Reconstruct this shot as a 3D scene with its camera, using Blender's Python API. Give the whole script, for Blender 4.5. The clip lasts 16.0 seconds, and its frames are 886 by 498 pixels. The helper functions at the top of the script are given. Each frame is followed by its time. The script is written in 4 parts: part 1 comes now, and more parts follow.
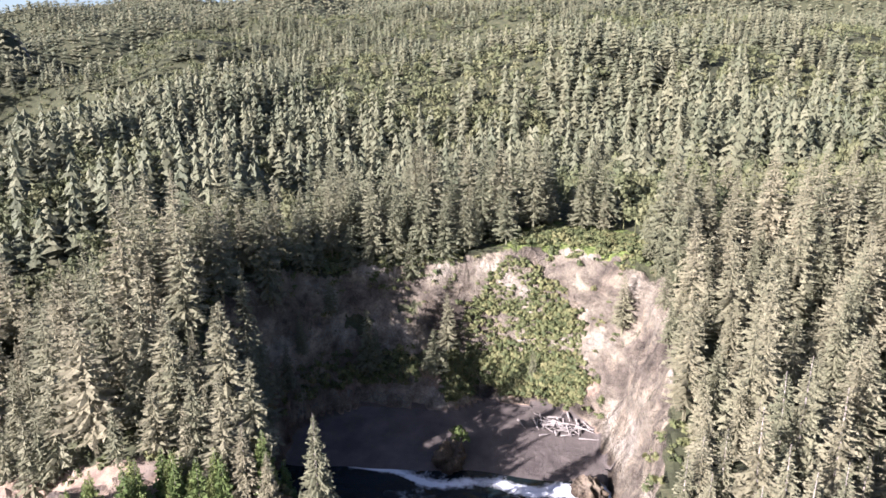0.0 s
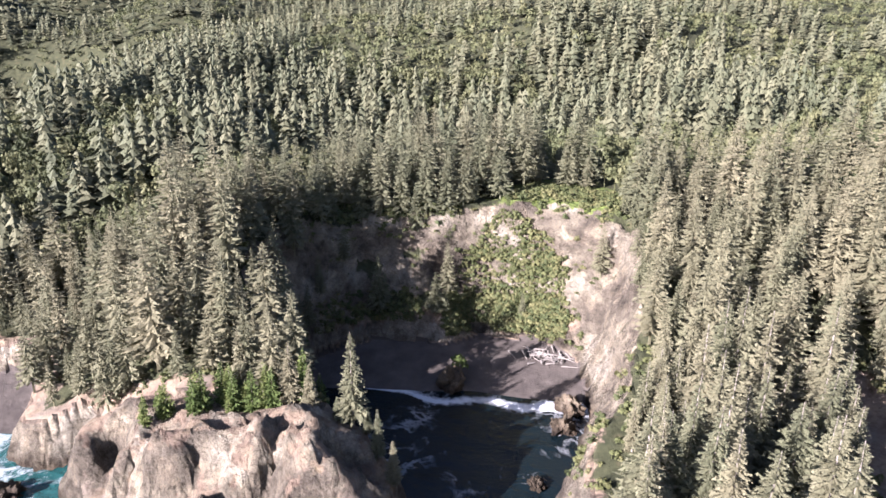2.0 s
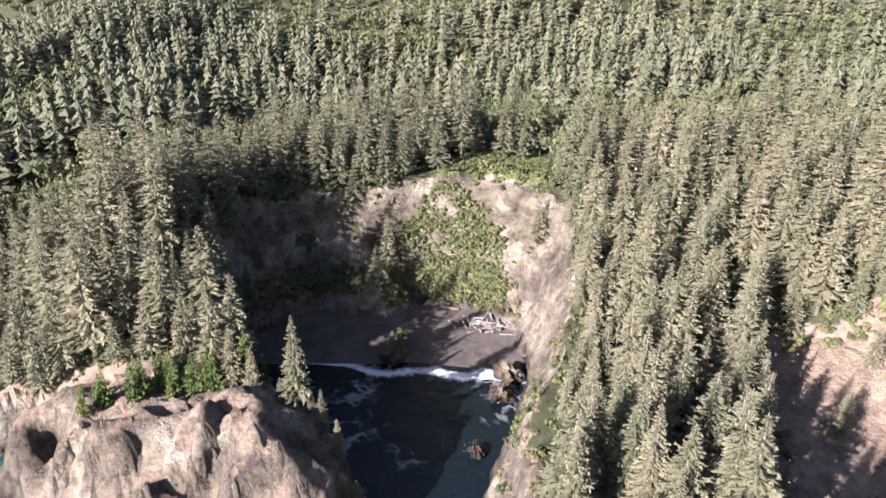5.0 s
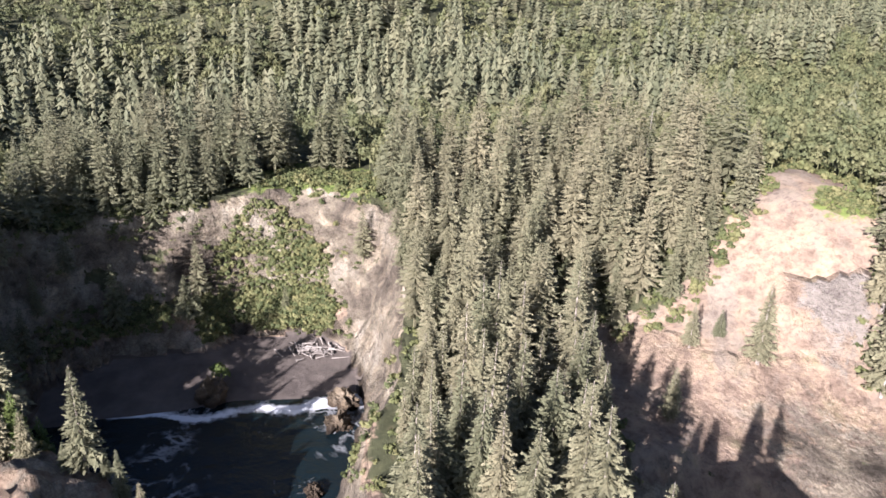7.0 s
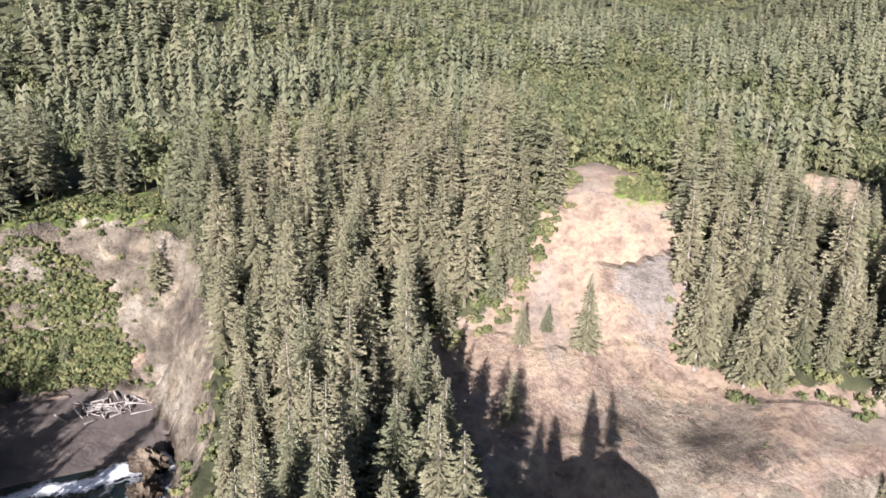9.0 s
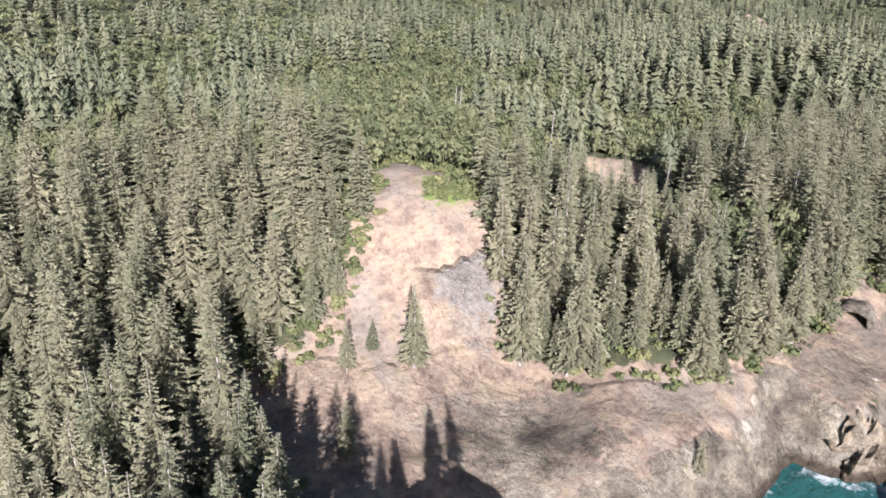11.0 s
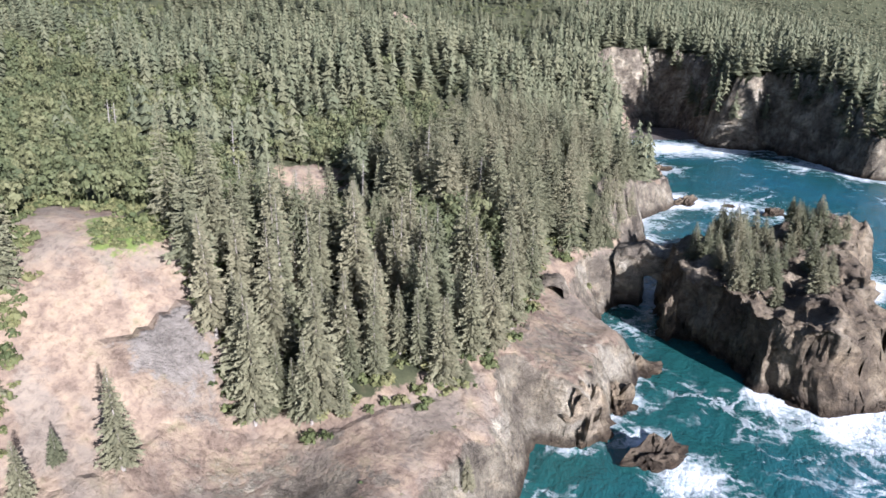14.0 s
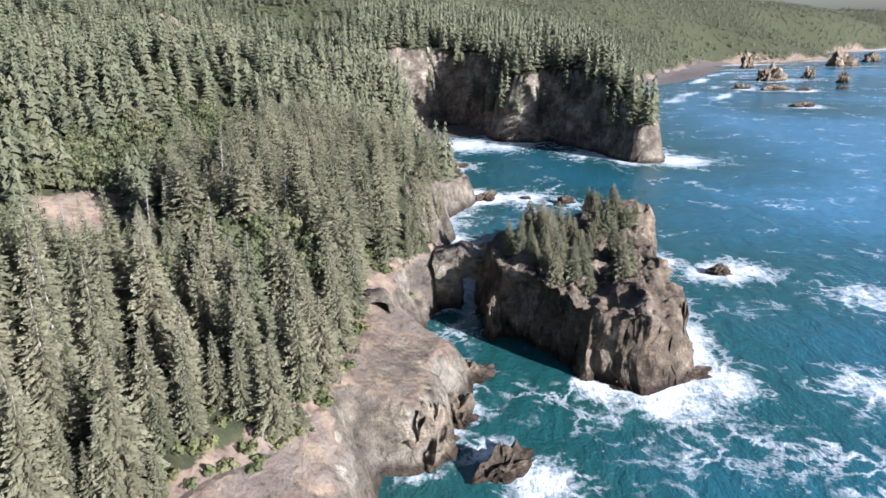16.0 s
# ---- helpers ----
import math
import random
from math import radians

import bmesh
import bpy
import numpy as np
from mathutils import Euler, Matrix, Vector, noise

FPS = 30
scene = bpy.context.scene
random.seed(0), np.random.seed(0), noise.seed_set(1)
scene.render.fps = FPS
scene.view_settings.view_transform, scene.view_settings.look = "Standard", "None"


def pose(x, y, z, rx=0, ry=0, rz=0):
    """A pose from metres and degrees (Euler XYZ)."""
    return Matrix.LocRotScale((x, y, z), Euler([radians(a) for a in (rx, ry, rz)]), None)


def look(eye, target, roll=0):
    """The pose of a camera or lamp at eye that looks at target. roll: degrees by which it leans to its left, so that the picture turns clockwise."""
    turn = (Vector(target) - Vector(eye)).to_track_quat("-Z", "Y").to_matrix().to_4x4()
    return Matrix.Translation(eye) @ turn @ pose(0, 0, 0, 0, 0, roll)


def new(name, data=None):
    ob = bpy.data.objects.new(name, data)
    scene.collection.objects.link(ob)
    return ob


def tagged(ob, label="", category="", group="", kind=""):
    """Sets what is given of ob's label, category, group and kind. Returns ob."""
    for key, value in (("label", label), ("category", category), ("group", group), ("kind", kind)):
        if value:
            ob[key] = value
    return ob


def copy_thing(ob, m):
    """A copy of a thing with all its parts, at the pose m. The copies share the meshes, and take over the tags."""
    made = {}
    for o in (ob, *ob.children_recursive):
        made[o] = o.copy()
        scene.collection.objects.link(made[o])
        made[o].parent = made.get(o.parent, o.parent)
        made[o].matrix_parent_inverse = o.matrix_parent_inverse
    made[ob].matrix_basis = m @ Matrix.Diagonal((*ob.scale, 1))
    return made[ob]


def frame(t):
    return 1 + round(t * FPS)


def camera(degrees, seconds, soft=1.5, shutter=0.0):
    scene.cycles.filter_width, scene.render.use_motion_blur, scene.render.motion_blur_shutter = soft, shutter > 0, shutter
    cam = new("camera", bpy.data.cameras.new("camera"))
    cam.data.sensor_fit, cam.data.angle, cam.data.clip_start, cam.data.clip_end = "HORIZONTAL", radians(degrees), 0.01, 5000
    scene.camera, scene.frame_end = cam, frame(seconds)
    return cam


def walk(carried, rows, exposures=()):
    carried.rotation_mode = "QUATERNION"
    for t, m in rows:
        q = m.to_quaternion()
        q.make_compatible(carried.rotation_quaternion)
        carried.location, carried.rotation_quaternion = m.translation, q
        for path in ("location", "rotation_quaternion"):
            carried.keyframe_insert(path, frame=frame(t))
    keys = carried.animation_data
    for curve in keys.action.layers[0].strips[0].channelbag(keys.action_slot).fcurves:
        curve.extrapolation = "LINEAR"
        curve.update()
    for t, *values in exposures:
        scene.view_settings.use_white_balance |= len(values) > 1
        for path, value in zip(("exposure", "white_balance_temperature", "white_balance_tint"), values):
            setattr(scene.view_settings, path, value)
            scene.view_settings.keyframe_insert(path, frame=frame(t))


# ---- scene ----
# ---------------------------------------------------------------- camera and walk
cam = camera(67.1, 16.0, soft=1.6)
# seconds, x, y, z, heading (degrees to the left of +y), tilt, roll
PATH = [
    (0.0, 36.17, -41.31, 116.13, 102.083, -14.768, -0.551),
    (0.5, 44.21, -42.84, 117.00, 101.384, -15.684, -0.056),
    (1.0, 52.24, -43.84, 118.17, 100.838, -16.614, 0.306),
    (1.5, 59.95, -43.92, 119.72, 100.499, -17.552, 0.549),
    (2.0, 67.60, -43.14, 122.07, 100.365, -18.339, 0.610),
    (2.5, 75.30, -42.11, 125.04, 100.271, -18.891, 0.604),
    (3.0, 81.05, -41.32, 127.48, 100.180, -19.446, 0.563),
    (3.2, 80.60, -41.30, 128.24, 100.219, -19.832, 0.588),
    (5.3, 66.26, -42.15, 128.85, 93.187, -21.960, 1.279),
    (5.5, 65.16, -41.66, 127.95, 91.642, -21.709, 1.372),
    (6.0, 62.13, -40.52, 125.64, 87.725, -21.045, 1.427),
    (6.5, 58.78, -39.47, 123.33, 83.803, -20.408, 1.631),
    (7.0, 55.29, -38.54, 121.20, 79.884, -19.736, 1.713),
    (7.5, 51.78, -37.71, 119.36, 75.752, -19.175, 1.719),
    (8.0, 48.28, -36.94, 117.90, 71.616, -18.712, 1.713),
    (8.5, 44.76, -36.14, 116.89, 67.450, -18.354, 1.556),
    (9.0, 41.26, -35.25, 116.32, 63.241, -18.120, 1.468),
    (9.2, 39.87, -34.87, 116.21, 61.572, -18.001, 1.615),
    (11.3, 25.95, -29.62, 118.96, 42.798, -18.453, 0.476),
    (11.5, 24.58, -28.88, 119.09, 41.045, -18.400, 0.304),
    (12.0, 21.12, -26.80, 119.31, 36.571, -18.431, 0.268),
    (12.5, 17.72, -24.38, 119.46, 31.879, -18.448, 0.193),
    (13.0, 14.47, -21.62, 119.58, 27.152, -18.473, 0.037),
    (13.5, 11.43, -18.59, 119.67, 22.460, -18.494, -0.102),
    (14.0, 8.68, -15.31, 119.71, 17.807, -18.472, -0.349),
    (14.5, 6.21, -11.77, 119.72, 13.066, -18.468, -0.502),
    (15.0, 3.99, -7.99, 119.73, 8.381, -18.516, -0.595),
    (15.5, 1.94, -4.03, 119.81, 3.932, -18.528, -0.702),
    (16.0, -0.00, -0.00, 119.95, -0.000, -18.532, -0.799),
]

def flown(x, y, z, yaw, tilt, roll):
    return Matrix.Translation((x, y, z)) @ pose(0, 0, 0, 0, 0, yaw) @ pose(0, 0, 0, 90 + tilt, 0, 0) @ pose(0, 0, 0, 0, 0, roll)


walk(cam, [(row[0], flown(*row[1:])) for row in PATH], exposures=[(0.0, 2.6, 5530, 28), (6.0, 2.36, 5620, 25), (9.0, 2.12, 5640, 21), (12.5, 1.98, 5220, 19), (16.0, 1.90, 5200, 18)])

# ---------------------------------------------------------------- daylight
SUN_AZ = math.atan2(0.775, -0.632)
SUN_EL = radians(22)
SUN_TO = Vector((math.sin(SUN_AZ) * math.cos(SUN_EL), math.cos(SUN_AZ) * math.cos(SUN_EL), math.sin(SUN_EL)))
world = bpy.data.worlds.new("daylight")
scene.world = world
world.use_nodes = True
sky_node = world.node_tree.nodes.new("ShaderNodeTexSky")
sky_node.sky_type = "NISHITA"
sky_node.sun_disc = False
sky_node.sun_elevation = SUN_EL
sky_node.sun_rotation = SUN_AZ
sky_node.air_density, sky_node.dust_density, sky_node.ozone_density = 1.0, 1.5, 1.0
background = world.node_tree.nodes["Background"]
background.inputs["Strength"].default_value = 0.036
world.node_tree.links.new(sky_node.outputs[0], background.inputs[0])
sun_data = bpy.data.lights.new("sun", "SUN")
sun_data.energy, sun_data.angle, sun_data.color = 5.0, radians(0.53), (1.0, 0.90, 0.77)
sun = new("sun", sun_data)
sun.matrix_world = look(SUN_TO * 900, (0, 0, 0))

# ---------------------------------------------------------------- materials
def material(name, rough=0.9, spec=0.3):
    m = bpy.data.materials.new(name)
    m.use_nodes = True
    nt = m.node_tree
    b = nt.nodes["Principled BSDF"]
    b.inputs["Roughness"].default_value = rough
    b.inputs["Specular IOR Level"].default_value = spec
    return m, nt, b


def node(nt, kind, **inputs):
    n = nt.nodes.new("ShaderNode" + kind)
    for key, value in inputs.items():
        n.inputs[key.replace("_", " ")].default_value = value
    return n


def ramp(nt, source, stops):
    r = nt.nodes.new("ShaderNodeValToRGB")
    while len(r.color_ramp.elements) < len(stops):
        r.color_ramp.elements.new(0.5)
    for e, (at, c) in zip(r.color_ramp.elements, stops):
        e.position, e.color = at, (*c, 1) if len(c) == 3 else c
    nt.links.new(source, r.inputs[0])
    return r.outputs[0]


def noise_of(nt, scale, detail=5.0, rough=0.55, stretch=None, distortion=0.0):
    co = nt.nodes.new("ShaderNodeNewGeometry").outputs["Position"]
    if stretch:
        mp = nt.nodes.new("ShaderNodeMapping")
        mp.inputs["Scale"].default_value = stretch
        nt.links.new(co, mp.inputs[0])
        co = mp.outputs[0]
    n = node(nt, "TexNoise", Scale=scale, Detail=detail, Roughness=rough, Distortion=distortion)
    nt.links.new(co, n.inputs["Vector"])
    return n.outputs["Fac"]


def mix(nt, fac, a, b, blend="MIX"):
    m = nt.nodes.new("ShaderNodeMix")
    m.data_type, m.blend_type = "RGBA", blend
    for socket, value in ((m.inputs[0], fac), (m.inputs[6], a), (m.inputs[7], b)):
        if isinstance(value, (int, float)):
            socket.default_value = value
        elif isinstance(value, tuple):
            socket.default_value = (*value, 1)
        else:
            nt.links.new(value, socket)
    return m.outputs[2]


def calc(nt, op, a, b=0.0, c=0.0, clamp=False):
    m = nt.nodes.new("ShaderNodeMath")
    m.operation, m.use_clamp = op, clamp
    for socket, value in zip(m.inputs, (a, b, c)):
        if isinstance(value, (int, float)):
            socket.default_value = value
        else:
            nt.links.new(value, socket)
    return m.outputs[0]


def attribute(nt, name):
    a = nt.nodes.new("ShaderNodeAttribute")
    a.attribute_name = name
    return a.outputs["Fac"]


def bumped(nt, b, height, strength, distance):
    n = node(nt, "Bump", Strength=strength, Distance=distance)
    nt.links.new(height, n.inputs["Height"])
    nt.links.new(n.outputs[0], b.inputs["Normal"])


def rock_colour(nt):
    """Weathered grey-tan sea cliff: broad stains, strata and fine grain."""
    broad = ramp(nt, noise_of(nt, 0.06, 6, 0.6), [(0.34, (0.070, 0.060, 0.047)), (0.46, (0.140, 0.122, 0.096)), (0.54, (0.195, 0.172, 0.130)), (0.64, (0.290, 0.266, 0.214))])
    strata = ramp(nt, noise_of(nt, 0.20, 9, 0.70, (1, 1, 1.6), 0.5), [(0.36, (0.38, 0.35, 0.33)), (0.50, (0.92, 0.90, 0.87)), (0.70, (1.2, 1.16, 1.1))])
    fine = ramp(nt, noise_of(nt, 2.2, 5, 0.7), [(0.34, (0.50, 0.48, 0.46)), (0.56, (1.06, 1.06, 1.06))])
    crack = node(nt, "TexVoronoi", Scale=0.21)
    crack.feature = "DISTANCE_TO_EDGE"
    jig = node(nt, "TexNoise", Scale=0.10, Detail=2.0, Roughness=0.5)
    co = nt.nodes.new("ShaderNodeNewGeometry").outputs["Position"]
    nt.links.new(co, jig.inputs["Vector"])
    add = nt.nodes.new("ShaderNodeVectorMath")
    add.operation = "MULTIPLY_ADD"
    nt.links.new(jig.outputs["Color"], add.inputs[0])
    add.inputs[1].default_value = (6, 6, 6)
    nt.links.new(co, add.inputs[2])
    nt.links.new(add.outputs[0], crack.inputs["Vector"])
    seams = ramp(nt, crack.outputs["Distance"], [(0.0, (0.55, 0.53, 0.52)), (0.05, (1, 1, 1))])
    pale = ramp(nt, noise_of(nt, 0.13, 8, 0.72, (1, 1, 0.8), 0.4), [(0.50, (1, 1, 1)), (0.60, (1.45, 1.42, 1.36))])
    c = mix(nt, 0.6, mix(nt, 0.8, broad, strata, "MULTIPLY"), fine, "MULTIPLY")
    return mix(nt, 1.0, mix(nt, 0.45, c, seams, "MULTIPLY"), pale, "MULTIPLY")


def rock_height(nt):
    v = node(nt, "TexVoronoi", Scale=0.16)
    v.feature = "DISTANCE_TO_EDGE"
    warp = nt.nodes.new("ShaderNodeNewGeometry").outputs["Position"]
    jig = nt.nodes.new("ShaderNodeVectorMath")
    jig.operation = "MULTIPLY_ADD"
    wob = node(nt, "TexNoise", Scale=0.12, Detail=2.0)
    nt.links.new(warp, wob.inputs["Vector"])
    nt.links.new(wob.outputs["Color"], jig.inputs[0])
    jig.inputs[1].default_value = (5, 5, 5)
    nt.links.new(warp, jig.inputs[2])
    nt.links.new(jig.outputs[0], v.inputs["Vector"])
    cracks = ramp(nt, v.outputs["Distance"], [(0.0, (0, 0, 0)), (0.16, (1, 1, 1))])
    base = calc(nt, "ADD", noise_of(nt, 0.18, 10, 0.70, (1, 1, 1.3), 0.4), calc(nt, "ADD", calc(nt, "MULTIPLY", noise_of(nt, 0.7, 7, 0.7), 0.36), calc(nt, "MULTIPLY", noise_of(nt, 2.6, 4, 0.7), 0.10)))
    return calc(nt, "ADD", base, calc(nt, "MULTIPLY", cracks, 0.05))


def make_rock(name="cliff_rock", tone=(1.0, 1.0, 1.0)):
    m, nt, b = material(name, 0.92, 0.2)
    z = nt.nodes.new("ShaderNodeSeparateXYZ")
    nt.links.new(nt.nodes.new("ShaderNodeNewGeometry").outputs["Position"], z.inputs[0])
    wet = ramp(nt, calc(nt, "ADD", calc(nt, "MULTIPLY", z.outputs[2], 0.085), calc(nt, "MULTIPLY", noise_of(nt, 0.3), 0.5)), [(0.35, (0.30, 0.27, 0.25)), (0.65, (1, 1, 1))])
    nt.links.new(mix(nt, 1.0, mix(nt, 1.0, rock_colour(nt), wet, "MULTIPLY"), tone, "MULTIPLY"), b.inputs["Base Color"])
    bumped(nt, b, rock_height(nt), 1.0, 3.8)
    return m


def make_ground():
    """Rock on steep faces, dry straw grass on bare slopes, moss and litter under the wood, grey sand on the coves."""
    m, nt, b = material("coast_ground", 0.95, 0.15)
    z = nt.nodes.new("ShaderNodeSeparateXYZ")
    nt.links.new(nt.nodes.new("ShaderNodeNewGeometry").outputs["Position"], z.inputs[0])
    wet = ramp(nt, calc(nt, "ADD", calc(nt, "MULTIPLY", z.outputs[2], 0.085), calc(nt, "MULTIPLY", noise_of(nt, 0.3), 0.5)), [(0.35, (0.33, 0.30, 0.28)), (0.65, (1, 1, 1))])
    rock = mix(nt, 1.0, rock_colour(nt), wet, "MULTIPLY")
    # a slab of paler grey stone shows in the middle of the dry slope
    slab = ramp(nt, noise_of(nt, 0.35, 8, 0.72, None, 0.4), [(0.32, (0.099, 0.086, 0.073)), (0.48, (0.176, 0.156, 0.132)), (0.66, (0.232, 0.207, 0.177))])
    rock = mix(nt, ramp(nt, attribute(nt, "slab"), [(0.25, (0, 0, 0)), (0.65, (1, 1, 1))]), rock, slab)
    straw = ramp(nt, noise_of(nt, 0.14, 6, 0.65), [(0.26, (0.080, 0.060, 0.045)), (0.42, (0.150, 0.114, 0.086)), (0.58, (0.225, 0.175, 0.124)), (0.74, (0.130, 0.120, 0.066))])
    scree = ramp(nt, noise_of(nt, 0.045, 7, 0.66, None, 0.5), [(0.50, (0, 0, 0)), (0.60, (0.75, 0.75, 0.75))])
    straw = mix(nt, scree, straw, (0.165, 0.142, 0.115))
    straw = mix(nt, 0.8, straw, ramp(nt, noise_of(nt, 0.5, 7, 0.72, None, 0.6), [(0.36, (0.60, 0.55, 0.52)), (0.5, (1.0, 0.98, 0.96)), (0.62, (1.15, 1.12, 1.06))]), "MULTIPLY")
    litter = ramp(nt, noise_of(nt, 0.25, 6, 0.7), [(0.3, (0.022, 0.025, 0.013)), (0.55, (0.045, 0.048, 0.024)), (0.75, (0.085, 0.07, 0.04))])
    sand = ramp(nt, noise_of(nt, 0.12, 5, 0.6), [(0.35, (0.060, 0.051, 0.045)), (0.65, (0.098, 0.084, 0.072))])
    green = ramp(nt, noise_of(nt, 0.3, 6, 0.7), [(0.3, (0.05, 0.075, 0.02)), (0.55, (0.12, 0.15, 0.04)), (0.75, (0.20, 0.20, 0.075))])
    edge = calc(nt, "MULTIPLY", calc(nt, "SUBTRACT", noise_of(nt, 0.22, 6, 0.7), 0.5), 1.6)
    def sel(name):
        return ramp(nt, calc(nt, "ADD", attribute(nt, name), edge), [(0.42, (0, 0, 0)), (0.58, (1, 1, 1))])
    c = mix(nt, sel("bare"), litter, straw)
    c = mix(nt, sel("herb"), c, green)
    c = mix(nt, sel("rock"), c, rock)
    c = mix(nt, ramp(nt, attribute(nt, "sand"), [(0.45, (0, 0, 0)), (0.55, (1, 1, 1))]), c, sand)
    nt.links.new(c, b.inputs["Base Color"])
    bumped(nt, b, calc(nt, "MULTIPLY", rock_height(nt), calc(nt, "ADD", 0.16, calc(nt, "MULTIPLY", attribute(nt, "rock"), 1.1))), 1.0, 3.6)
    return m


def make_leaf(name, dark, mid, light, attr="tint", rough=0.75, holes=1.9):
    m, nt, b = material(name, rough, 0.25)
    if attr == "tint":
        v = attribute(nt, "tint")
    else:
        v = nt.nodes.new("ShaderNodeObjectInfo").outputs["Random"]
    isl = nt.nodes.new("ShaderNodeNewGeometry").outputs["Random Per Island"]
    f = calc(nt, "ADD", calc(nt, "MULTIPLY", v, 0.78), calc(nt, "MULTIPLY", isl, 0.22))
    c = ramp(nt, f, [(0.1, dark), (0.5, mid), (0.9, light)])
    c = mix(nt, 0.35, c, ramp(nt, noise_of(nt, 1.5, 3), [(0.35, (0.55, 0.55, 0.5)), (0.65, (1.15, 1.12, 1.05))]), "MULTIPLY")
    nt.links.new(c, b.inputs["Base Color"])
    thin = nt.nodes.new("ShaderNodeBsdfTranslucent")
    nt.links.new(c, thin.inputs["Color"])
    both = nt.nodes.new("ShaderNodeMixShader")
    both.inputs[0].default_value = 0.16
    nt.links.new(b.outputs[0], both.inputs[1])
    nt.links.new(thin.outputs[0], both.inputs[2])
    if not holes:
        nt.links.new(both.outputs[0], nt.nodes["Material Output"].inputs["Surface"])
        return m
    # sprays of needles are ragged: small gaps let the light through
    gap = nt.nodes.new("ShaderNodeBsdfTransparent")
    sieve = nt.nodes.new("ShaderNodeMixShader")
    nt.links.new(ramp(nt, noise_of(nt, holes, 3, 0.65), [(0.415, (0, 0, 0)), (0.43, (1, 1, 1))]), sieve.inputs[0])
    nt.links.new(gap.outputs[0], sieve.inputs[1])
    nt.links.new(both.outputs[0], sieve.inputs[2])
    nt.links.new(sieve.outputs[0], nt.nodes["Material Output"].inputs["Surface"])
    return m


def make_bark(name, lo, hi):
    m, nt, b = material(name, 0.95, 0.1)
    nt.links.new(ramp(nt, noise_of(nt, 3.0, 4, 0.7, (1, 1, 0.2)), [(0.3, lo), (0.7, hi)]), b.inputs["Base Color"])
    return m


def make_water():
    m, nt, b = material("sea_water", 0.12, 0.5)
    b.inputs["IOR"].default_value = 1.33
    # bluer offshore; the far end is also lightened for haze and sky reflection
    deep = attribute(nt, "deep")
    c = ramp(nt, calc(nt, "ADD", deep, calc(nt, "MULTIPLY", calc(nt, "SUBTRACT", noise_of(nt, 0.02, 4), 0.5), 0.5)),
             [(0.0, (0.013, 0.058, 0.055)), (0.5, (0.020, 0.084, 0.118)), (1.0, (0.055, 0.165, 0.265))])
    # near-black water colour inside the cove, milky teal outside it
    c = mix(nt, attribute(nt, "open_sea"), (0.0035, 0.0062, 0.0082), c)
    surf = attribute(nt, "foam")
    lace = calc(nt, "SUBTRACT", 1.0, calc(nt, "MULTIPLY", calc(nt, "ABSOLUTE", calc(nt, "SUBTRACT", noise_of(nt, 0.055, 9, 0.62, None, 0.35), 0.5)), 26.0), clamp=True)
    patch = noise_of(nt, 0.028, 4, 0.6)
    fleck = noise_of(nt, 0.55, 5, 0.75)
    # laces of old foam where the swell has broken, whole sheets close to the rocks
    amount = calc(nt, "MULTIPLY", calc(nt, "MULTIPLY", lace, calc(nt, "ADD", calc(nt, "MULTIPLY", fleck, 0.9), 0.3)),
                  ramp(nt, calc(nt, "ADD", patch, calc(nt, "MULTIPLY", surf, 0.35)), [(0.545, (0, 0, 0)), (0.70, (1, 1, 1))]))
    sheet = ramp(nt, calc(nt, "ADD", calc(nt, "MULTIPLY", surf, 0.31), calc(nt, "ADD", calc(nt, "MULTIPLY", noise_of(nt, 0.11, 9, 0.74, None, 0.3), 0.5), calc(nt, "ADD", calc(nt, "MULTIPLY", fleck, 0.225), calc(nt, "MULTIPLY", lace, 0.07)))),
                 [(0.485, (0, 0, 0)), (0.64, (1, 1, 1))])
    foam = calc(nt, "MAXIMUM", calc(nt, "MULTIPLY", amount, 0.95), sheet, clamp=True)
    milk = ramp(nt, calc(nt, "ADD", calc(nt, "MULTIPLY", surf, 0.6), calc(nt, "MULTIPLY", noise_of(nt, 0.05, 5, 0.65), 0.7)), [(0.55, (0, 0, 0)), (1.0, (0.45, 0.45, 0.45))])
    c = mix(nt, calc(nt, "MULTIPLY", milk, attribute(nt, "open_sea")), c, (0.075, 0.225, 0.215))
    nt.links.new(mix(nt, foam, c, (0.54, 0.56, 0.57)), b.inputs["Base Color"])
    nt.links.new(calc(nt, "ADD", 0.16, calc(nt, "MULTIPLY", foam, 0.7)), b.inputs["Roughness"])
    waves = calc(nt, "ADD", noise_of(nt, 0.12, 6, 0.6, (1, 0.55, 1), 0.3), calc(nt, "MULTIPLY", noise_of(nt, 0.9, 4, 0.6), 0.18))
    bumped(nt, b, waves, 0.9, 1.7)
    return m


ROCK = make_rock()
STACK_ROCK = make_rock("basalt_rock", (0.86, 0.80, 0.74))
GROUND = make_ground()
NEEDLES = make_leaf("spruce_needles", (0.100, 0.106, 0.061), (0.140, 0.136, 0.082), (0.176, 0.162, 0.101), "random")
NEEDLES_WOOD = make_leaf("spruce_needles_wood", (0.100, 0.106, 0.061), (0.140, 0.136, 0.082), (0.176, 0.162, 0.101))
FAR_NEEDLES = make_leaf("far_needles", (0.066, 0.076, 0.043), (0.096, 0.101, 0.058), (0.124, 0.122, 0.071), holes=0.8)
LEAVES = make_leaf("alder_leaves", (0.055, 0.066, 0.030), (0.082, 0.091, 0.040), (0.115, 0.116, 0.056))
SCRUB = make_leaf("salal_leaves", (0.047, 0.060, 0.022), (0.085, 0.096, 0.036), (0.131, 0.127, 0.054))
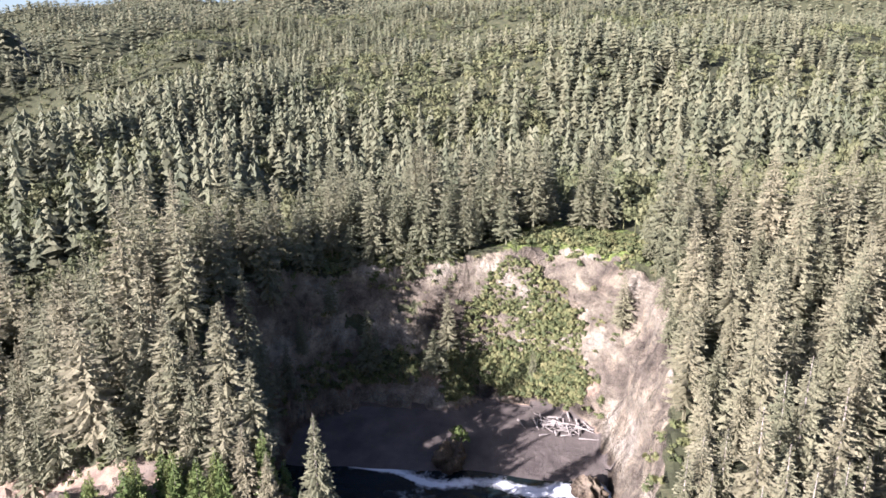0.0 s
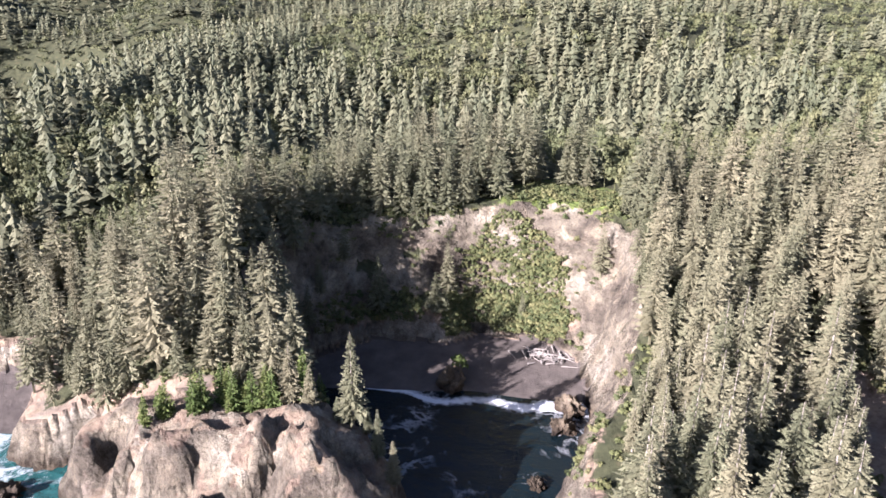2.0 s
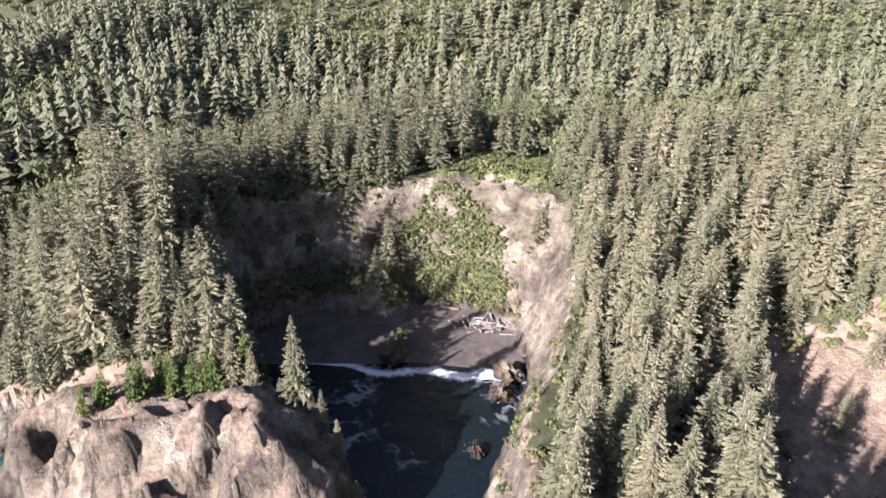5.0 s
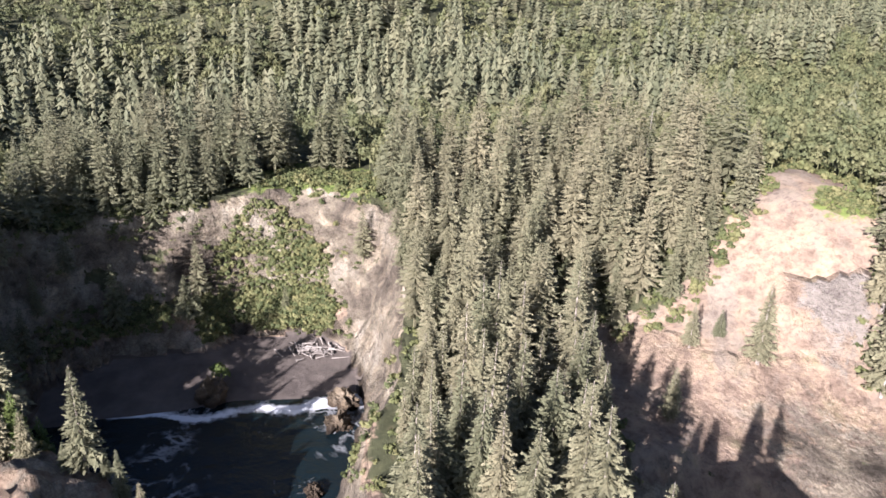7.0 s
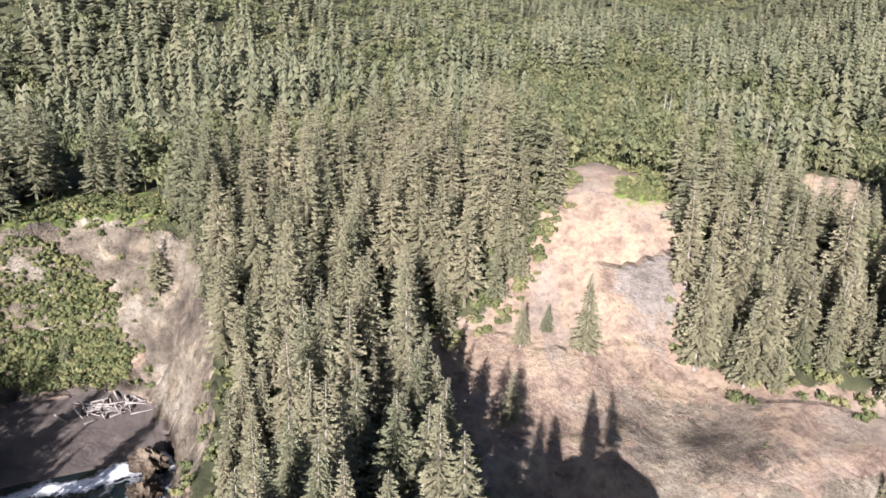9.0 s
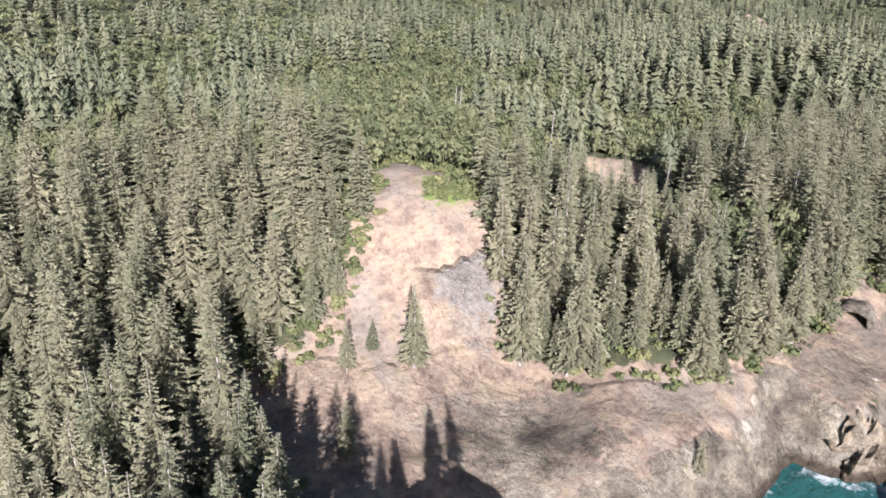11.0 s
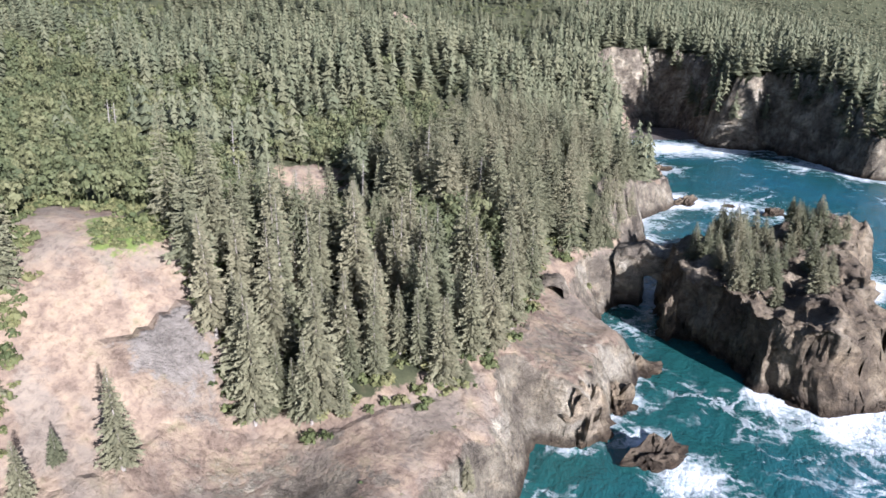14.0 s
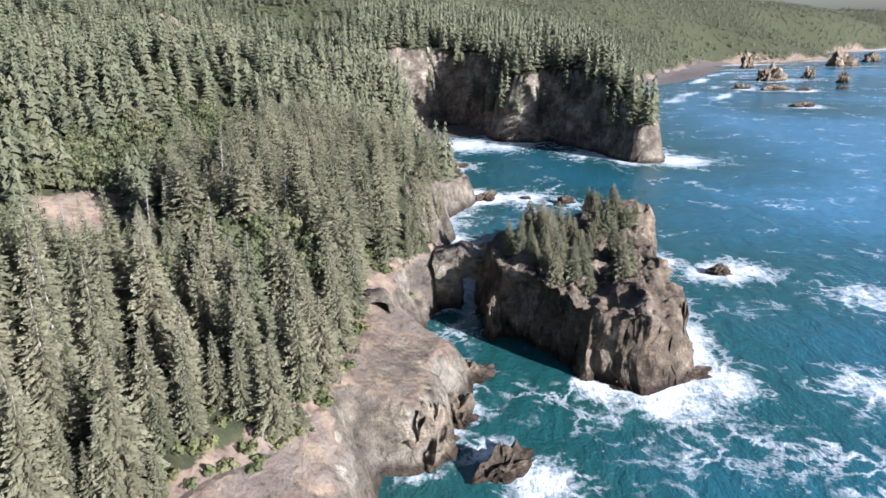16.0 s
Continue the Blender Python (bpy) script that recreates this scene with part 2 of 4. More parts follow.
YOUNG_NEEDLES = make_leaf("young_needles", (0.058, 0.086, 0.022), (0.096, 0.126, 0.034), (0.135, 0.155, 0.048), "random")
BARK = make_bark("spruce_bark", (0.10, 0.085, 0.07), (0.27, 0.245, 0.215))
DEAD = make_bark("bleached_wood", (0.13, 0.118, 0.105), (0.28, 0.255, 0.225))
WATER = make_water()

# ---------------------------------------------------------------- the lie of the land
def lattice(ix, iy, seed):
    n = (ix.astype(np.int64) * 374761393 + iy.astype(np.int64) * 668265263 + seed * 974711) & 0x7FFFFFFF
    n = ((n ^ (n >> 13)) * 1274126177) & 0x7FFFFFFF
    return ((n ^ (n >> 16)) & 0xFFFF) / 65535.0


def value_noise(x, y, seed=0):
    ix, iy = np.floor(x), np.floor(y)
    fx, fy = x - ix, y - iy
    fx, fy = fx * fx * (3 - 2 * fx), fy * fy * (3 - 2 * fy)
    a, b = lattice(ix, iy, seed), lattice(ix + 1, iy, seed)
    c, d = lattice(ix, iy + 1, seed), lattice(ix + 1, iy + 1, seed)
    return (a * (1 - fx) + b * fx) * (1 - fy) + (c * (1 - fx) + d * fx) * fy - 0.5


def fbm(x, y, size, octaves=4, seed=0):
    total, amp = 0.0, 1.0
    for k in range(octaves):
        turn = 0.6 * k
        u, v = x * math.cos(turn) - y * math.sin(turn), x * math.sin(turn) + y * math.cos(turn)
        total = total + amp * value_noise(u / size * 2**k, v / size * 2**k, seed + 17 * k)
        amp *= 0.5
    return total


def ridged(x, y, size, octaves=3, seed=0):
    total, amp = 0.0, 1.0
    for k in range(octaves):
        total = total + amp * (1 - 4 * np.abs(value_noise(x / size * 2**k, y / size * 2**k, seed + 31 * k)))
        amp *= 0.5
    return total


def inside_by(x, y, outline):
    """How far inside an outline a place lies, in metres; below zero outside."""
    best = np.full(x.shape, 1e18)
    odd = np.zeros(x.shape, bool)
    for (x0, y0), (x1, y1) in zip(outline, outline[1:] + outline[:1]):
        dx, dy = x1 - x0, y1 - y0
        t = np.clip(((x - x0) * dx + (y - y0) * dy) / (dx * dx + dy * dy), 0, 1)
        best = np.minimum(best, (x - x0 - t * dx) ** 2 + (y - y0 - t * dy) ** 2)
        if y0 != y1:
            odd ^= ((y0 > y) != (y1 > y)) & (x < x0 + (y - y0) * dx / dy)
    return np.where(odd, 1, -1) * np.sqrt(best)


# the foot of the cliffs, from the southern bays to the far cape
SOUTH_SHORE = [(-700, -2600), (-420, -1500), (-250, -900), (-190, -500), (-150, -330), (-124, -275), (-112, -246), (-114, -222), (-96, -206),
               (-76, -200), (-70, -186), (-78, -176), (-62, -172), (-46, -156), (-40, -125), (-37, -96), (-36, -76), (-46, -66)]
COVE_SHORE = [(-58, -68), (-82, -82), (-96, -102), (-108, -120), (-128, -131), (-152, -130), (-166, -114), (-167, -94), (-166, -82),
              (-172, -68), (-176, -48), (-168, -34), (-150, -29), (-123, -32), (-101, -36), (-80, -40), (-57, -41), (-30, -42), (0, -38)]
BAY_SHORE = [(22, -28), (34, -4), (34, 20), (26, 40), (6, 44), (-10, 34), (-24, 26), (-40, 22), (-58, 30), (-56, 44), (-42, 66), (-26, 98), (-17, 130), (-18, 160), (-9, 160), (-1, 163), (2, 176),
             (3, 192), (10, 213), (-1, 224), (-8, 242), (-8, 262), (-3, 270), (4, 276), (6, 288), (3, 302), (-6, 312), (-4, 340), (10, 380),
             (4, 420), (26, 462), (18, 500), (-16, 540), (-30, 620), (-24, 700), (-20, 772)]
HEAD_SHORE = [(-14, 800), (2, 850), (22, 838), (42, 792), (52, 758), (62, 722), (82, 714), (102, 708), (110, 724), (124, 704), (142, 664), (160, 628), (172, 598), (184, 591), (198, 596), (212, 630),
              (206, 720), (196, 830), (230, 1020), (330, 1240), (440, 1460), (640, 1800), (830, 2040), (1010, 2060), (1150, 2120), (1270, 2210),
              (1240, 2420), (1330, 2600), (1520, 2660), (1840, 2900), (2300, 3300), (2900, 4300), (-2600, 4300), (-2600, -2600)]
MAINLAND = SOUTH_SHORE + COVE_SHORE + BAY_SHORE + HEAD_SHORE
BARE_SLOPE = [(-172, 136), (-158, 122), (-134, 94), (-124, 78), (-117, 68), (-121, 52), (-120, 38), (-106, 30), (-88, 34), (-64, 30), (-50, 34), (-30, 60),
              (-10, 130), (0, 165), (14, 215), (-2, 262), (-20, 262), (-32, 244), (-30, 224), (-27, 198), (-30, 178), (-32, 152), (-42, 132),
              (-60, 114), (-82, 106), (-94, 112), (-104, 122), (-118, 132), (-135, 128), (-150, 138)]
POINT_TOP = [(-82, -170), (-60, -176), (-30, -150), (-26, -60), (-50, -56), (-80, -78), (-90, -100), (-86, -124), (-82, -150)]
PINK_PATCH = [(-176, 276), (-158, 270), (-146, 284), (-150, 304), (-168, 306), (-180, 292)]
LAND_SLIDE = [(-108, 800), (-92, 730), (-56, 716), (-16, 745), (-8, 800), (-10, 840), (-50, 850)]
ROAD_CUT = [(-262, 720), (-240, 728), (-236, 756), (-256, 766), (-300, 800), (-306, 788), (-268, 752)]

# heights of the ground behind the rims
NEAR_HEIGHTS = [(-165, 131, 67), (-130, 127, 63), (-129, 80, 45), (-98, 116, 43), (-86, 106, 27), (-120, 40, 25), (-81, 53, 21), (-65, 97, 18),
                (-100, 75, 32), (-54, 113, 25), (-41, 136, 26), (-36, 182, 25), (-21, 213, 20), (-28, 251, 24), (-4, 285, 25)]
WOOD_HEIGHTS = [(-70, 140, 36), (-75, 190, 40), (-92, 270, 46), (-55, 240, 38), (-50, 310, 48), (-15, 350, 42), (-10, 460, 22), (-164, 290, 46), (-172, 306, 54), (-154, 268, 37),
                (-122, 224, 35), (-177, 230, 60), (-60, 400, 52), (-40, 560, 62), (-110, 480, 66), (-120, 640, 84), (-255, 745, 92)]
COVE_HEIGHTS = [(-176, -14, 50), (-140, -20, 36), (-95, -22, 30), (-62, -20, 27), (-34, -12, 33), (-6, -8, 47), (14, 4, 55), (14, 26, 52), (-52, 6, 24), (-150, 40, 42), (-118, 14, 30), (-200, -30, 52),
                (-205, -75, 52), (-228, -55, 55), (-168, -110, 48), (-160, -140, 50), (-100, -185, 20), (-140, -172, 44), (-118, -150, 40),
                (-64, -128, 23), (-68, -144, 19), (-76, -106, 25), (-79, -93, 25), (-72, -82, 22), (-60, -72, 15), (-84, -150, 22), (-92, -124, 24), (-82, -168, 15), (-84, -186, 15), (-120, -250, 12), (-140, -235, 14), (-150, -300, 24)]
FAR_HEIGHTS = [(-300, 0, 60), (-300, -200, 44), (-260, -110, 44), (-330, -130, 42), (-400, 250, 90), (-300, 400, 96),
               (-220, 150, 66), (-260, 80, 68), (-60, 760, 66), (-84, 700, 62), (20, 880, 88), (60, 860, 80), (80, 780, 66), (120, 760, 68), (160, 690, 66), (190, 640, 46), (190, 614, 28), (430, 1560, 42), (640, 1880, 46), (1000, 2120, 58), (1250, 2260, 40), (-300, 1100, 170),
               (150, 1400, 110), (500, 2100, 190), (1050, 2500, 160), (-900, 600, 230), (-1900, 0, 380), (-300, -400, 28)]
RIDGE_HEIGHTS = [(-269, -330, 72), (-627, -650, 137), (-1222, -1185, 233), (-334, -347, 82), (-521, -497, 100), (-741, -670, 148), (-381, -317, 99), (-633, -480, 134), (-969, -697, 184), (-1390, -967, 250), (-427, -278, 106), (-721, -428, 129), (-1079, -605, 208), (-451, -224, 79),
                 (-639, -292, 118), (-1136, -474, 198), (-469, -163, 83), (-703, -218, 146), (-1228, -343, 227), (-480, -100, 87), (-719, -129, 162), (-1255, -192, 258), (-463, -19, 91), (-405, 45, 75), (-573, 75, 110), (-770, 108, 153), (-354, -428, 22), (-440, -520, 30), (-1000, -1020, 95), (-640, -640, 60)]
EDGE_HEIGHTS = [(-1900, 1500, 450), (-500, 1800, 350), (800, 3000, 330), (1700, 3300, 150), (-2500, 4200, 500), (-2500, -2400, 300), (-900, -1400, 130),
                (-300, -560, 44), (-1000, 250, 190), (2600, 4200, 160)]
KNOWN = np.array(NEAR_HEIGHTS + WOOD_HEIGHTS + COVE_HEIGHTS + FAR_HEIGHTS + RIDGE_HEIGHTS + EDGE_HEIGHTS, float)


def spread(r):
    return np.sqrt(r * r + 12.0**2)


gaps = np.linalg.norm(KNOWN[:, None, :2] - KNOWN[None, :, :2], axis=-1)
one = np.ones((len(KNOWN), 1))
WEIGHTS = np.linalg.solve(np.block([[spread(gaps), one], [one.T, np.zeros((1, 1))]]), np.r_[KNOWN[:, 2], 0])


def upland(x, y):
    h = np.full(x.shape, WEIGHTS[-1])
    for (kx, ky, _), w in zip(KNOWN, WEIGHTS):
        h = h + w * spread(np.hypot(x - kx, y - ky))
    return h


def smooth_min(a, b, k):
    m = np.clip(0.5 + 0.5 * (b - a) / k, 0, 1)
    return b * (1 - m) + a * m - k * m * (1 - m)


def beach(x, y):
    """The grey sand of the coves and of the long far strand."""
    cove = np.where((x > -182) & (x < -100) & (y > -136) & (y < -26), (-137 - x - 0.06 * (y + 70)) * 0.075, -9)
    south = np.where((x > -135) & (x < -60) & (y > -290) & (y < -192), (-83 - x - 0.12 * (y + 215)) * 0.075, -9)
    north = np.where((y > 700) & (y < 830) & (x > -60) & (x < 64), (y - 748 - 0.35 * x) * 0.06, -9)
    along = (x - 413) * 0.56 + (y - 1390) * 0.83
    across = (x - 413) * 0.83 - (y - 1390) * 0.56
    strand = np.where((along > -260) & (along < 820), (34 - across - 0.00030 * (along - 300) ** 2 + 20) * 0.06, -9)
    return np.clip(np.maximum(np.maximum(cove, south), np.maximum(north, strand)), -9, 3.2)


def shore_distance(x, y):
    far = np.clip(np.hypot(x + 60, y - 80) / 700, 0.6, 6)
    wx = fbm(x, y, 26, 4, 3) * 7 * far + ridged(x, y, 11, 2, 5) * 0.8
    wy = fbm(x, y, 26, 4, 9) * 7 * far + ridged(x, y, 13, 2, 6) * 0.8
    return inside_by(x + wx, y + wy, MAINLAND)


def land(x, y):
    """Height of the ground, how far it lies behind the foot of the cliff, and how sandy it is."""
    d = shore_distance(x, y)
    hilly = np.clip((np.hypot(x + 100, y) - 250) / 900, 0, 1)
    up = upland(x, y) + fbm(x, y, 40, 4, 21) * 5 + hilly * fbm(x, y, 420, 4, 40) * 40 + np.clip((np.hypot(x - 40, y) - 270) / 150, 0, 1) * fbm(x, y, 170, 3, 44) * 30 * (1 - 0.8 * ((y > 540) & (x > -120))) + np.clip((np.hypot(x - 40, y) - 420) / 400, 0, 1) * ridged(x + 0.3 * y, y - 0.2 * x, 460, 3, 47) * 16 * (1 - 0.8 * ((y > 540) & (x > -120)))
    steep = 2.5 + 2.4 * fbm(x, y, 60, 2, 51) - 1.5 * np.exp(-(((x + 184) / 16) ** 2 + ((y + 72) / 16) ** 2))
    steep = np.where(y > 1100, 0.95, np.where(y > 520, steep + 1.2, steep))
    slide = np.clip(inside_by(x, y, LAND_SLIDE) / 12 + 1, 0, 1)
    steep = steep * (1 - slide) + 0.9 * slide
    # the seaward face of the point leans back in ribs and gullies
    face = np.clip((x + 84) / 14, 0, 1) * np.clip((y + 168) / 10, 0, 1) * np.clip((-58 - y) / 10, 0, 1) * (x < -20)
    steep = steep * (1 - face) + face * (0.98 + 0.55 * value_noise((y + 0.3 * x) / 9, x / 60, 53) + 0.30 * value_noise((y - 0.2 * x) / 4, x / 40, 54) - 0.22 * np.exp(-(((y + 107) / 5) ** 2)))
    rough = ridged(x, y, 17, 3, 61) * 1.5 + fbm(x, y, 6, 2, 65) * 0.9
    rough = rough + face * (ridged(x + 0.5 * y, y - 0.4 * x, 13, 2, 62) * 1.5 + ridged(x, y + 0.5 * x, 6, 2, 64) * 0.8)
    rough = rough * np.clip(d / 6, 0, 1) * np.clip(1.2 - (d * steep - up) / 30, 0.12, 1)
    bare = np.clip(inside_by(x, y, BARE_SLOPE) / 8, 0, 1)
    h = smooth_min(d * steep, np.maximum(up, 4), 7) + rough * (1 - 0.45 * bare) * (1 + 1.2 * np.clip(inside_by(x, y, POINT_TOP) / 10, 0, 1))
    h = h + np.clip(d / 8, 0, 1) * np.clip((up - h) / 6, 0, 1) * 1.6 * (1 - bare) * np.sin(h / 3.2 + 3 * fbm(x, y, 30, 2, 57))
    h = np.where(d > 0, h, np.maximum(d * 0.7, -14))
    s = beach(x, y)
    sandy = (s > h) & (s > -1.5)
    return np.where(sandy, s, h), d, sandy

# ---------------------------------------------------------------- building blocks
def link_mesh(name, verts, faces, mat, parent=None, label="", smooth=True):
    me = bpy.data.meshes.new(name)
    me.from_pydata(np.asarray(verts).tolist() if not isinstance(verts, list) else verts, [], faces.tolist() if isinstance(faces, np.ndarray) else faces)
    me.materials.append(mat)
    me.shade_smooth() if smooth else me.shade_flat()
    ob = new(name, me)
    if parent:
        ob.parent = parent
    if label:
        ob["label"] = label
    return ob


def part(name, bm, mat, parent, label=""):
    me = bpy.data.meshes.new(name)
    bm.to_mesh(me)
    bm.free()
    me.materials.append(mat)
    ob = new(name, me)
    ob.parent = parent
    if label:
        ob["label"] = label
    return ob


def floats(ob, name, values):
    a = ob.data.attributes.new(name, "FLOAT", "POINT")
    a.data.foreach_set("value", np.ascontiguousarray(values, np.float32))


def steps(*pieces):
    """Grid lines: runs of (from, to, step), growing outwards as told."""
    out = []
    for a, b, s in pieces:
        out += list(np.linspace(a, b, max(int(round(abs(b - a) / s)), 1), endpoint=False))
    return np.array(out + [pieces[-1][1]])


def sheet(xs, ys):
    gx, gy = np.meshgrid(xs, ys)
    nx = len(xs)
    i = np.arange(len(xs) * (len(ys) - 1)).reshape(len(ys) - 1, nx)[:, :-1].ravel()
    return gx.ravel(), gy.ravel(), np.stack([i, i + 1, i + nx + 1, i + nx], 1)


# ---------------------------------------------------------------- ground and sea
LX = steps((-2600, -1000, 60), (-1000, -500, 25), (-500, -262, 7), (-262, 40, 1.85), (40, 230, 5), (230, 600, 20), (600, 2900, 60))
LY = steps((-2600, -800, 70), (-800, -300, 20), (-300, 320, 1.85), (320, 520, 4), (520, 860, 5), (860, 1300, 15), (1300, 4300, 50))
gx, gy, gf = sheet(LX, LY)
gz, gd, gs = land(gx, gy)
# steep faces jut and recess sideways a little, so that the rock is no plain curtain
ZG = gz.reshape(len(LY), len(LX))
sy, sx = np.gradient(ZG, LY, LX)
slope = np.hypot(sx, sy).ravel()
jut = 0.48 * np.clip((slope - 0.9) / 2, 0, 1) * (gd > 0)
near = (gx > -262) & (gx < 42) & (gy > -302) & (gy < 322)
px = gx + jut * near * (value_noise((gy + 0.6 * gx) / 9, gz / 8, 70) * 4.0 + value_noise((gy + 0.5 * gx) / 4, gz / 3.5 + gy / 11, 71) * 2.6 + ridged(gy + 0.4 * gx, gz + 0.3 * gx, 8, 3, 72) * 1.1)
py = gy + jut * near * (value_noise((gx - 0.6 * gy) / 9, gz / 8, 75) * 4.0 + value_noise((gx - 0.5 * gy) / 4, gz / 3.5 + gx / 11, 73) * 2.6 + ridged(gx - 0.4 * gy, gz + 0.3 * gy, 8, 3, 74) * 1.1)
keep = (gz > -13.5)
gf = gf[keep[gf].any(1)]
ground = link_mesh("ground", np.stack([px, py, gz], 1), gf, GROUND)
outcrop = 0.85 * np.clip(1.3 - np.hypot((gx + 106) / 16, (gy - 110) / 13), 0, 1) + 0.55 * np.clip(1.2 - np.hypot((gx + 62) / 24, (gy - 88) / 24), 0, 1) + 0.25 * np.clip(1.2 - np.hypot((gx + 14) / 26, (gy - 190) / 50), 0, 1) + 0.24 * (gz < 30) * (inside_by(gx, gy, BARE_SLOPE) > 0)
floats(ground, "rock", np.maximum(np.clip((slope - 0.95) / 0.9, 0, 1) * ~gs + 0.6 * ((gz < 7) & ~gs), np.maximum(outcrop, 0.45 * (inside_by(gx, gy, POINT_TOP) > 0)) * (gd < 80)))
floats(ground, "bare", np.clip(np.maximum.reduce([inside_by(gx, gy, POINT_TOP), inside_by(gx, gy, BARE_SLOPE), inside_by(gx, gy, PINK_PATCH), inside_by(gx, gy, ROAD_CUT), inside_by(gx, gy, LAND_SLIDE), 4 - gd]) / 8 + 1.3, 0, 1))
floats(ground, "sand", gs.astype(float))
floats(ground, "slab", np.clip(1.3 - np.hypot((gx + 104) / 18, (gy - 108) / 16), 0, 1))
herb = np.clip(1 - np.hypot(gx + 132, gy - 129) / 16, 0, 1) + np.clip(1 - np.hypot((gx + 212) / 1.2, gy + 45) / 42, 0, 1) * (gz > 6)
floats(ground, "herb", np.clip(herb * 1.3, 0, 1))
tagged(ground, "forested coastal headlands with tan cliffs and dry slopes", "ground", kind="structure")

WX = steps((-400, -200, 10), (-200, -145, 3.5), (-145, -125, 1.2), (-125, 260, 3.5), (260, 700, 12), (700, 6000, 200))
WY = steps((-3000, -400, 100), (-400, -260, 10), (-260, 500, 3.5), (500, 900, 8), (900, 2200, 25), (2200, 6000, 200))
wx, wy, wf = sheet(WX, WY)
wd = -shore_distance(wx, wy)

# ---------------------------------------------------------------- sea stack, arch and rocks in the surf
STACK = [(15, 264), (17, 248), (22, 244), (30, 241), (40, 222), (48, 209), (55, 203), (64, 200), (76, 203), (88, 216), (94, 236), (96, 256), (94, 286), (104, 318),
         (113, 334), (108, 352), (92, 354), (76, 338), (60, 322), (40, 306), (25, 298), (16, 288)]


def stack_height(x, y):
    wx = fbm(x, y, 14, 4, 81) * 5
    wy = fbm(x, y, 14, 4, 83) * 5
    d = inside_by(x + wx, y + wy, STACK)
    # a wooded top, a bare saddle and a rounded rear knob
    top = 24 + 9 * np.exp(-((x - 69) ** 2 + (y - 303) ** 2) / 90) + 4 * np.exp(-((x - 88) ** 2 + (y - 318) ** 2) / 250)
    top = top + 0.05 * np.clip(y - 230, -25, 60) - 0.10 * np.clip(x - 70, 0, 60) * (y < 280) + fbm(x, y, 18, 3, 85) * 5
    rough = (ridged(x, y, 11, 4, 87) * 2.4 + fbm(x, y, 4, 3, 89) * 2.2) * np.clip(d / 4, 0, 1)
    return np.where(d > 0, smooth_min(d * (5.6 + 3.0 * fbm(x, y, 30, 2, 88)), top, 5) + rough, np.maximum(d, -6)), d


xs, ys, qf = sheet(np.arange(6, 128, 0.8), np.arange(190, 366, 0.8))
zs, dstack = stack_height(xs, ys)
zy, zx = np.gradient(zs.reshape(len(np.arange(190, 366, 0.8)), -1), 0.8)
sl = np.clip((np.hypot(zx, zy).ravel() - 0.9) / 2, 0, 1)
qf = qf[(zs[qf] > -3).any(1)]
stack = new("sea_crag")
link_mesh("rock_body", np.stack([xs + sl * (value_noise(ys / 7, zs / 6, 91) * 4 + ridged(ys + 0.4 * xs, zs + 0.3 * xs, 7, 4, 93) * 1.5 + ridged(ys, zs, 2.6, 2, 94) * 0.4), ys + sl * (value_noise(xs / 7, zs / 6, 95) * 4 + ridged(xs - 0.4 * ys, zs + 0.3 * ys, 7, 4, 97) * 1.5 + ridged(xs, zs, 2.6, 2, 98) * 0.4), zs], 1), qf, STACK_ROCK, stack)
tagged(stack, "steep dark rock stack rising from the surf, wooded on top", "sea crag")


def boulder(name, x, y, length, width, height, turn, seed, mat=STACK_ROCK, sink=0.25):
    """A jagged rock: a displaced ball, flattened, leaning beds."""
    bm = bmesh.new()
    bmesh.ops.create_icosphere(bm, subdivisions=4, radius=1)
    for v in bm.verts:
        p = v.co.copy()
        q = p * 1.7 + Vector((seed * 7.3, seed * 3.1, seed))
        k = 0.75 + 0.55 * noise.fractal(q, 0.9, 2.1, 4) + 0.28 * (1 - 2 * abs(noise.noise(Vector((q.x * 2.2, q.y * 2.2, q.z * 0.8)))))
        p *= k
        p.z = max(p.z, -sink)
        v.co = Vector((p.x * length, p.y * width, p.z * height))
    me = bpy.data.meshes.new(name)
    bm.to_mesh(me)
    bm.free()
    me.materials.append(mat)
    ob = new(name, me)
    ob.matrix_world = pose(x, y, 0, 0, 0, turn)
    return ob


# x, y, half length, half width, height, turn
SURF_ROCKS = [(17, 160, 9, 5, 6, 35), (138, 313, 6, 4, 4, 0), (86, 456, 7, 5, 4.5, 20), (-4, 168, 10, 7, 15, 60), (4, 186, 6, 5, 7, 20), (9, 212, 9, 5, 6, 10),
              (68, 206, 12, 4, 3.5, 5), (10, 588, 14, 7, 4, 10), (32, 470, 9, 6, 5, 40), (-122, -38, 5, 4, 4, 0), (-92, -45, 3, 2.4, 2.2, 30),
              (-60, -186, 5, 4, 3, 20), (-134, -36, 6, 4, 5, 30), (-142, -78, 6, 5, 8, 10), (60, 470, 4, 3, 2, 10), (128, 690, 9, 5, 4, 20)]
for n, (rx_, ry_, rl, rw, rh, rt) in enumerate(SURF_ROCKS):
    tagged(boulder("sea_rock", rx_, ry_, rl, rw, rh, rt, n + 1), "jagged dark wet rock standing in white surf", "rock", "rocks in the surf")
for name_, x_, y_, l_, w_, h_, sink_, n in (("rock_buttress", 20, 246, 4, 4, 13, 0.25, 31), ("rock_spire", 30, 288, 5.5, 5.0, 22, 0.2, 33), ("rock_knob", 90, 318, 13, 12, 24, 0.2, 33), ("rock_ledge", 86, 212, 8, 5, 4, 0.3, 34)):
    boulder(name_, x_, y_, l_, w_, h_, 15, n, STACK_ROCK, sink_).parent = stack
